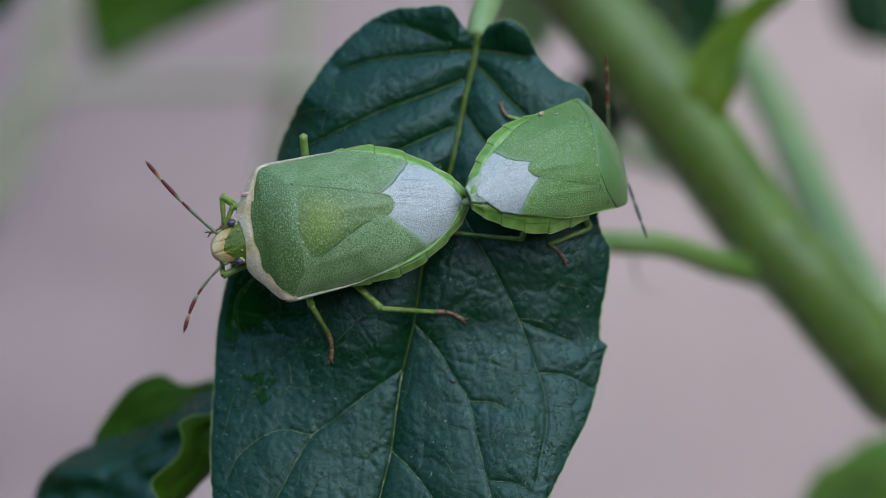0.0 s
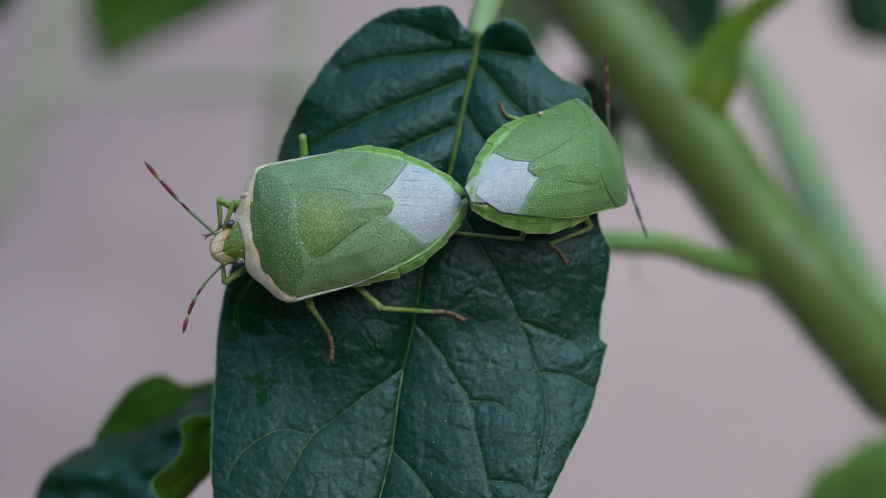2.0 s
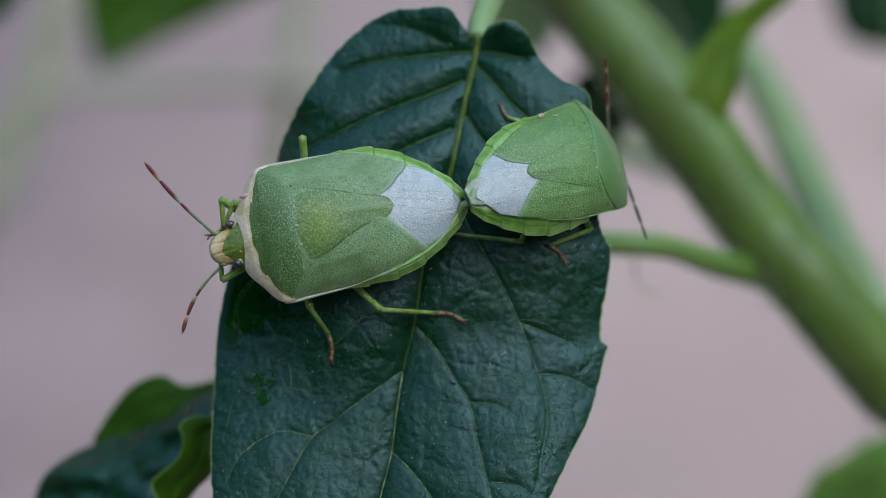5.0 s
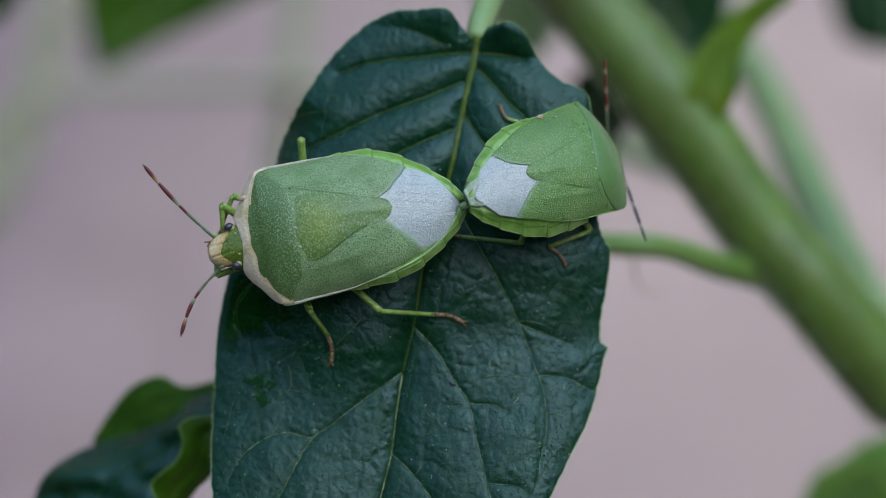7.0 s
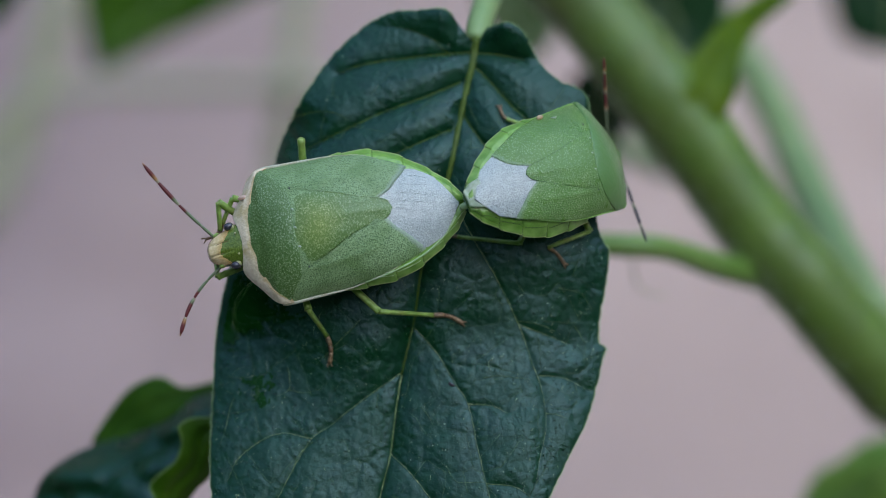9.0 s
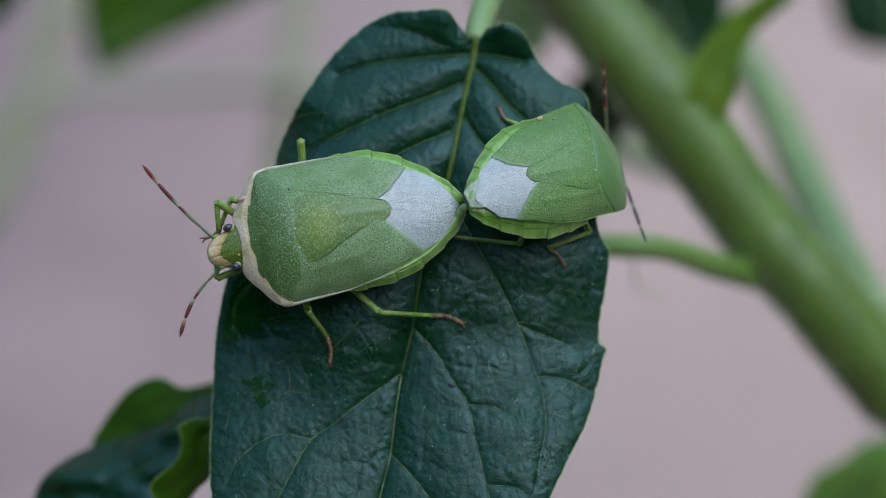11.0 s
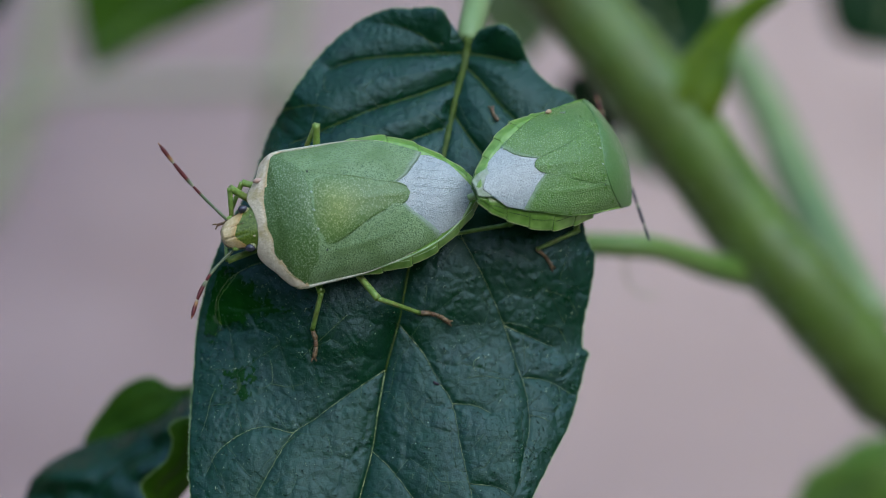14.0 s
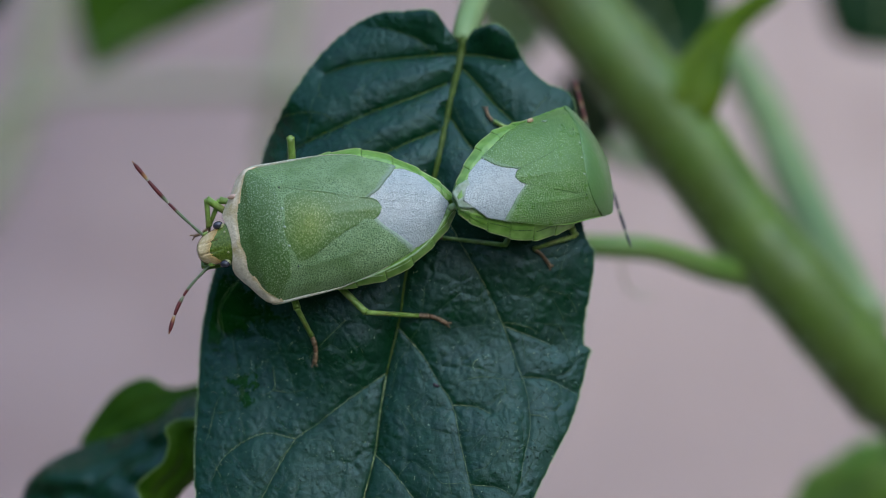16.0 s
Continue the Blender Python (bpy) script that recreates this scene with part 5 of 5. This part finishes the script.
part("membrane_tip", sheet(flap, 0.05), FLAP, male, "pale translucent tip of the wing membrane")
female.matrix_world = FEMALE_HOME
for ob in male.children_recursive:
    ob.data.transform(Matrix.Scale(MALE_SIZE, 4))
male.matrix_world = MALE_HOME


def place(m, p):
    """A point in millimetres of the FACE space, in the space of a bug at home."""
    return (m.inverted() @ FACE @ Vector([c * MM for c in p])) / MM


def pointed(base, tip, up=(0, 0, 1)):
    """A pose at base with x along the way to tip, in millimetres."""
    x = (Vector(tip) - Vector(base)).normalized()
    y = Vector(up).cross(x)
    y = y.normalized() if y.length > 1e-4 else x.orthogonal().normalized()
    z = x.cross(y)
    m = Matrix((x, y, z)).transposed().to_4x4()
    m.translation = Vector(base) * MM
    return m


# antennae
banded = [(FEELER_GREEN, 0.085), (FEELER_THIRD, 0.085), (FEELER_FOURTH, 0.115), (FEELER_LAST, 0.115)]
for base, tip, lengths, bend in (((-12.52, 0.79, -0.90), (-16.48, 4.93, 0.20), (1.02, 1.75, 1.68, 1.37), 0.16),
                           ((-12.15, -0.79, -0.90), (-14.41, -4.68, -0.60), (1.05, 1.25, 1.16, 1.06), -0.42)):
    a, b = place(FEMALE_HOME, base), place(FEMALE_HOME, tip)
    scale = (b - a).length / sum(lengths)
    feeler(female, pointed(a, b), [x * scale for x in lengths], [c for c, _ in banded], [r for _, r in banded], "green antenna with red and pale bands", bend)
brown = [(FEELER_GREEN, 0.065), (FEELER_BROWN, 0.085), (FEELER_BROWN, 0.085), (FEELER_BROWN, 0.08)]
black = [(FEELER_STALK, 0.055), (FEELER_DARK, 0.08), (FEELER_DARK, 0.085), (FEELER_DARK, 0.07)]
MALE_FEELERS = []
for base, tip, lengths, bands in (((9.65, 5.88, -7.00), (9.36, 11.17, -5.00), (2.4, 1.05, 1.15, 0.9), brown), ((9.88, 6.27, -7.00), (11.72, 0.55, -5.00), (2.6, 1.25, 1.3, 1.1), black)):
    a, b = place(MALE_HOME, base), place(MALE_HOME, tip)
    scale = (b - a).length / sum(lengths)
    MALE_FEELERS.append((feeler(male, pointed(a, b), [x * scale for x in lengths], [c for c, _ in bands], [r for _, r in bands], "thin dark banded antenna"), a))


def on_leaf(x, y, lift):
    """A point over the leaf's surface, in millimetres of the FACE space."""
    return (x + LEAF_BASE[0], y + LEAF_BASE[1], float(leaf_height([(x, y)])[0]) + LEAF_BASE[2] + lift)


FORE_TIBIA, FORE_FOOT = 1.65, 0.95   # the free legs' lower legs and feet, in millimetres
# legs: hip, knee, ankle and toe; ankles and toes hold on to the leaf
LEGS = []
for bug, home, hip, knee, ankle, toe, r in (
        (female, FEMALE_HOME, (-8.04, -0.92, -1.80), (-7.33, -3.15, -0.90), (-8.42, -16.54), (-8.28, -18.13), 0.26),
        (female, FEMALE_HOME, (-6.52, -0.44, -1.80), (-3.46, -3.30, -0.80), (-2.44, -15.39), (-0.74, -15.87), 0.24),
        (female, FEMALE_HOME, (-9.94, -0.35, -1.80), (-12.42, -1.45, -1.50), (-13.44, -12.03), (-13.95, -11.81), 0.24),
        (female, FEMALE_HOME, (-10.42, 1.55, -1.80), (-12.41, 2.87, -1.00), (-13.84, -10.52), (-14.19, -10.91), 0.26),
        (female, FEMALE_HOME, (-8.37, 2.25, -2.00), (-11.80, 2.85, -1.80), (-13.33, -10.59), (-13.64, -10.97), 0.24),
        (female, FEMALE_HOME, (-7.58, 3.52, -2.00), (-7.79, 6.34, -1.20), (-9.74, -7.88), (-9.37, -8.76), 0.26),
        (male, MALE_HOME, (7.46, 3.10, -4.60), (8.37, 1.19, -3.60), (4.09, -11.58), (5.04, -12.54), 0.22),
        (male, MALE_HOME, (5.16, 2.11, -3.40), (4.39, 0.54, -2.60), (-1.03, -10.97), (-1.57, -10.78), 0.2),
        (male, MALE_HOME, (6.17, 6.17, -4.60), (4.70, 7.27, -4.00), (1.76, -4.28), (1.41, -3.59), 0.2)):
    a, k = place(home, hip), place(home, knee)
    foot, end = on_leaf(*ankle, 0.22), on_leaf(*toe, 0.1)
    f, e = place(home, foot), place(home, end)
    groping = len(LEGS) in (2, 3, 4)
    pieces = (limb_piece("femur", bug, (k - a).length, r * 0.85, r * 0.8, LIMB, "green upper leg"),
              limb_piece("tibia", bug, FORE_TIBIA if groping else (f - k).length, r * 0.62, r * 0.5, LIMB, "thin green lower leg"),
              foot_piece(bug, FORE_FOOT if groping else (e - f).length, 0.65 if groping else 1.0 if bug is female else 0.75))
    for piece, m in zip(pieces, (pointed(a, k), pointed(k, f), pointed(f, e))):
        piece.matrix_basis = m
    LEGS.append((bug, home, a, k, Vector(foot), Vector(end), pieces))


# ---- what moves: the leaf sways, the bugs pull to and fro on it ----
# seconds; shift in millimetres and turn in degrees about each thing's own middle
LEAF_WAY = [
    (0.00, -0.000, -0.000, -0.000, 0.00, -0.00, 0.00),
    (0.50, 0.001, -0.000, -0.000, -0.00, 0.00, 0.00),
    (1.00, -0.010, -0.008, 0.009, -0.04, 0.15, 0.01),
    (1.50, 0.000, 0.013, -0.001, -0.01, 0.01, -0.00),
    (2.00, -0.002, 0.010, -0.021, 0.11, -0.29, 0.06),
    (2.50, -0.005, -0.016, 0.026, 0.31, -0.06, 0.00),
    (3.00, -0.005, 0.029, 0.035, 0.46, -0.06, 0.09),
    (3.50, -0.044, -0.007, 0.081, 0.13, 0.11, 0.10),
    (4.00, 0.002, -0.001, -0.003, 0.00, 0.00, -0.00),
    (6.50, -0.010, 0.012, 0.045, 0.31, -0.33, 0.08),
    (7.00, -0.018, -0.010, 0.073, 0.41, -0.34, 0.14),
    (7.50, -0.023, 0.025, 0.005, 0.24, -0.53, 0.20),
    (8.00, -0.008, -0.007, 0.024, 0.29, -0.03, 0.01),
    (8.50, -0.017, 0.012, 0.060, 0.25, -0.13, 0.08),
    (9.00, -0.021, 0.004, 0.048, 0.32, 0.04, 0.08),
    (11.50, -0.032, 0.009, 0.024, 0.38, 0.01, 0.10),
    (12.00, -0.004, -0.009, 0.046, 0.22, -0.33, 0.11),
    (12.50, -0.028, -0.002, -0.002, -0.14, -0.09, 0.18),
    (12.85, -0.025, -0.004, 0.007, -0.18, -0.02, 0.14),
    (13.00, -0.006, -0.022, 0.087, -0.59, 0.56, -0.22),
    (13.50, 0.164, -0.083, 0.244, -1.48, 4.52, -2.55),
    (13.75, 0.154, -0.080, 0.225, -1.46, 4.50, -2.49),
    (14.00, 0.092, -0.063, 0.110, -1.35, 4.36, -2.07),
    (14.50, -0.000, -0.026, -0.006, -0.08, 1.70, -0.94),
    (15.00, 0.013, 0.003, -0.027, 0.03, 1.03, -0.60),
    (15.50, -0.030, 0.026, -0.141, -0.15, 0.74, -0.37),
    (16.00, -0.033, 0.016, -0.059, 0.29, 0.04, -0.22)]
FEMALE_WAY = [
    (0.00, 0.000, -0.000, -0.000, 0.00, -0.00, 0.00),
    (0.50, -0.045, -0.004, 0.028, -0.03, 0.01, 0.06),
    (1.00, -0.075, -0.036, 0.007, 0.16, -0.08, 0.21),
    (1.50, -0.087, -0.040, 0.057, -0.02, -0.03, 0.02),
    (2.00, -0.060, -0.042, 0.033, 0.08, 0.02, -0.00),
    (2.50, -0.094, -0.083, 0.064, -0.01, -0.02, -0.02),
    (3.00, -0.102, -0.056, 0.095, 0.08, -0.01, -0.03),
    (3.50, -0.118, -0.075, 0.121, 0.12, 0.03, -0.12),
    (4.00, -0.060, -0.033, 0.047, -0.01, -0.10, -0.18),
    (6.50, -0.128, -0.070, 0.094, 0.07, -0.05, -0.15),
    (7.00, -0.127, -0.107, 0.112, 0.10, 0.07, -0.18),
    (7.50, -0.128, -0.077, 0.051, 0.18, -0.06, -0.21),
    (8.00, -0.136, -0.103, 0.093, 0.13, -0.03, -0.24),
    (8.50, -0.071, -0.050, 0.096, 0.12, 0.04, -0.37),
    (9.00, -0.103, -0.057, 0.033, 0.13, 0.06, -0.32),
    (11.50, -0.120, -0.089, 0.057, 0.08, -0.03, -0.29),
    (12.00, -0.117, -0.092, 0.088, 0.13, -0.03, -0.20),
    (12.50, -0.105, -0.076, 0.131, 0.05, 0.02, -0.18),
    (12.85, -0.083, -0.058, 0.110, 0.06, 0.11, -0.20),
    (13.00, 0.110, 0.100, -0.074, 0.17, 0.94, -0.35),
    (13.50, 1.698, 0.912, 0.458, -4.57, 12.91, -1.65),
    (13.75, 1.634, 0.890, 0.404, -4.24, 12.09, -1.60),
    (14.00, 1.241, 0.759, 0.068, -2.25, 7.04, -1.39),
    (14.50, 0.575, 0.286, 0.024, 0.91, 2.89, -1.12),
    (15.00, 0.355, 0.206, -0.035, 0.77, 1.06, -1.13),
    (15.50, 0.160, 0.141, -0.044, 0.70, 0.40, -1.01),
    (16.00, 0.070, 0.057, -0.013, 0.65, 0.58, -0.72)]
MALE_WAY = [
    (0.00, -0.000, -0.000, -0.000, 0.00, -0.00, 0.00),
    (0.50, -0.026, -0.002, 0.032, -0.03, -0.34, 0.06),
    (1.00, -0.043, -0.007, -0.004, 0.01, 0.02, -0.02),
    (1.50, -0.049, 0.015, -0.003, -0.00, 0.02, -0.02),
    (2.00, -0.031, -0.004, 0.044, -0.04, -0.32, 0.07),
    (2.50, -0.032, -0.048, 0.046, 0.22, -0.36, 0.15),
    (3.00, -0.044, -0.014, 0.035, -0.04, -0.37, 0.04),
    (3.50, -0.066, -0.046, 0.029, -0.16, -0.19, 0.22),
    (4.00, -0.027, -0.052, 0.034, -0.07, -0.35, 0.04),
    (6.50, -0.076, -0.042, 0.043, 0.22, -0.35, 0.14),
    (7.00, -0.067, -0.064, 0.056, 0.15, -0.34, 0.01),
    (7.50, -0.043, -0.031, 0.046, 0.29, -0.33, 0.04),
    (8.00, -0.049, -0.064, 0.084, 0.17, -0.64, -0.06),
    (8.50, -0.003, -0.032, 0.043, 0.21, -0.35, 0.15),
    (9.00, -0.035, -0.046, 0.065, 0.14, -0.48, 0.27),
    (11.50, -0.027, -0.057, 0.040, 0.17, -0.16, 0.23),
    (12.00, -0.019, -0.069, 0.044, 0.26, -0.31, 0.04),
    (12.50, -0.034, -0.044, 0.033, 0.27, -0.27, 0.02),
    (12.85, -0.018, -0.040, 0.031, 0.23, -0.21, 0.02),
    (13.00, 0.118, 0.002, 0.006, -0.07, 0.37, 0.04),
    (13.50, 1.177, 0.421, -0.084, -2.06, 0.52, 0.26),
    (13.75, 1.143, 0.395, -0.087, -2.03, 0.61, 0.02),
    (14.00, 0.931, 0.231, -0.110, -1.81, 1.12, -1.49),
    (14.50, 0.395, -0.051, -0.083, -0.65, 1.12, -1.67),
    (15.00, 0.296, -0.129, -0.064, 0.08, 0.98, -1.93),
    (15.50, 0.153, -0.149, -0.085, -0.05, 1.25, -1.74),
    (16.00, 0.084, -0.167, -0.080, 0.44, 1.08, -1.72)]
# for each groping leg: where its lower leg and its foot point, in the FACE plane's space
GROPE = {2: ((-0.12, 0.80, -0.60), (0.55, 0.55, -0.60)), 3: ((0.03, -0.95, -0.35), (-0.80, -0.50, 0.05)), 4: ((-0.36, -0.85, -0.35), (-0.35, -0.75, -0.45))}
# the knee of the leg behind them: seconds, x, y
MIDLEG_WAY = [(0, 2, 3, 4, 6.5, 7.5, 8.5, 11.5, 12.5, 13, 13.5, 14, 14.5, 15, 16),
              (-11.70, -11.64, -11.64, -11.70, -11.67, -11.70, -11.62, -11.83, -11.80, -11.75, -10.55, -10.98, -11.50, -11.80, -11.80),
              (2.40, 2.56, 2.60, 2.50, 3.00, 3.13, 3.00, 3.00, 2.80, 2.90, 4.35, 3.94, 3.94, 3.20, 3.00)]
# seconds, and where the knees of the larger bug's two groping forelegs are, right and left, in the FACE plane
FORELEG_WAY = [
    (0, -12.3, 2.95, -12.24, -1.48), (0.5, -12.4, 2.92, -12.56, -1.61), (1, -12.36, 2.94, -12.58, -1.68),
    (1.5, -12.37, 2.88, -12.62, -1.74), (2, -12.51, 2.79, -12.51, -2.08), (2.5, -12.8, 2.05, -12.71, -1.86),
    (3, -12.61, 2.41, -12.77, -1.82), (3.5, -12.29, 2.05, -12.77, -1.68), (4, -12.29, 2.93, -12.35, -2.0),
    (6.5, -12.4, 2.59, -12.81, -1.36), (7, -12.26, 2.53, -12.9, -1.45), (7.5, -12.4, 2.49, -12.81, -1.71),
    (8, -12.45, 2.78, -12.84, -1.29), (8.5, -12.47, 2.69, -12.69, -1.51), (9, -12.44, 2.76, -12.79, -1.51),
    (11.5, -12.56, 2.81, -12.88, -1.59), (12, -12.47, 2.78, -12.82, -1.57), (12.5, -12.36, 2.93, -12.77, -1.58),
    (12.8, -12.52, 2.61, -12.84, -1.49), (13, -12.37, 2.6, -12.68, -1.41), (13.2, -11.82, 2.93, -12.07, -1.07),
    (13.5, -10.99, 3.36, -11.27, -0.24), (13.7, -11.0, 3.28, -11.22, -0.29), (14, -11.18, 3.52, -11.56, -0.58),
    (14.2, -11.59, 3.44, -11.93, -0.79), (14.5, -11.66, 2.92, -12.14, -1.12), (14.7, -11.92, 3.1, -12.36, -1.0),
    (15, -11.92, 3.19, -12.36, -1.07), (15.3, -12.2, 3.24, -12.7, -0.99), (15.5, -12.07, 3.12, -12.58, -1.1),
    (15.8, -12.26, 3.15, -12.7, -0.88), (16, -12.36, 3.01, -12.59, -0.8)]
# seconds, and the tip of the smaller bug's raised antenna
FEELER_WAY = [(0.0, (9.36, 11.17, -5.00)), (12.5, (9.26, 11.30, -5.00)), (13.5, (9.26, 11.21, -5.00)), (13.75, (9.26, 10.80, -7.00)), (14.0, (8.91, 9.48, -11.00)),
              (14.5, (8.94, 8.67, -11.60)), (15.0, (8.79, 10.37, -10.20)), (16.0, (8.51, 10.52, -10.00))]


def moved(home, row):
    at = FACE.inverted() @ home
    m = Matrix.Translation(Vector(row[1:4]) * MM + at.translation) @ pose(0, 0, 0, *row[4:]) @ Matrix.Translation(-at.translation) @ at
    return FACE @ m


def motions():
    walk(leaf_thing, [(row[0], moved(LEAF_HOME, row)) for row in LEAF_WAY])
    ways = {female: FEMALE_WAY, male: MALE_WAY}
    homes = {female: FEMALE_HOME, male: MALE_HOME}
    for bug, rows in ways.items():
        walk(bug, [(row[0], moved(homes[bug], row)) for row in rows])
    for n_leg, (bug, home, hip, knee, foot, end, (femur, tibia, tarsus)) in enumerate(LEGS):
        keys = [], [], []
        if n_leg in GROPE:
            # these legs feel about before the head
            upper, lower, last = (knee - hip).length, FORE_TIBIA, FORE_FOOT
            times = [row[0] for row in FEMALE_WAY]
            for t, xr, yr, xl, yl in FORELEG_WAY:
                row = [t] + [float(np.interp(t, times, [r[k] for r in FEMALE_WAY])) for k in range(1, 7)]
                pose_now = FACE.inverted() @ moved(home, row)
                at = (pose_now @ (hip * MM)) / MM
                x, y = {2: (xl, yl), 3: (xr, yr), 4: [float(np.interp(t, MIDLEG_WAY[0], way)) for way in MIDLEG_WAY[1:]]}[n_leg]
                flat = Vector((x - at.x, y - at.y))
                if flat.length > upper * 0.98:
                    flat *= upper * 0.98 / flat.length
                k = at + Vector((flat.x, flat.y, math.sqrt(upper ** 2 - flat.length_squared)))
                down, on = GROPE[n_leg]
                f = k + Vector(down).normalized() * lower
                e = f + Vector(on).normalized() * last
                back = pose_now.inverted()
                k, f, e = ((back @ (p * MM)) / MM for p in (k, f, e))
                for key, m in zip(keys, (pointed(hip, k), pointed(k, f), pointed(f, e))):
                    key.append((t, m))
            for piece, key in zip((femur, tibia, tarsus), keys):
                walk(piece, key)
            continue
        upper, lower = (knee - hip).length, (place(home, foot) - knee).length
        for row, leaf_row in zip(ways[bug], LEAF_WAY):
            to_bug = moved(home, row).inverted() @ moved(LEAF_HOME, leaf_row) @ LEAF_HOME.inverted() @ FACE
            f, e = (to_bug @ (p * MM) / MM for p in (foot, end))
            way = f - hip
            d = min(max(way.length, abs(upper - lower) + 0.02), upper + lower - 0.01)
            x = (upper ** 2 - lower ** 2 + d ** 2) / (2 * d)
            way.normalize()
            out = knee - hip
            out = (out - way * out.dot(way)).normalized()
            k = hip + way * x + out * math.sqrt(max(0.0, upper ** 2 - x ** 2))
            for key, m in zip(keys, (pointed(hip, k), pointed(k, f), pointed(f, e))):
                key.append((row[0], m))
        for piece, key in zip((femur, tibia, tarsus), keys):
            walk(piece, key)
    feeler_thing, base = MALE_FEELERS[0]
    walk(feeler_thing, [(t, pointed(base, place(MALE_HOME, tip))) for t, tip in FEELER_WAY])


motions()
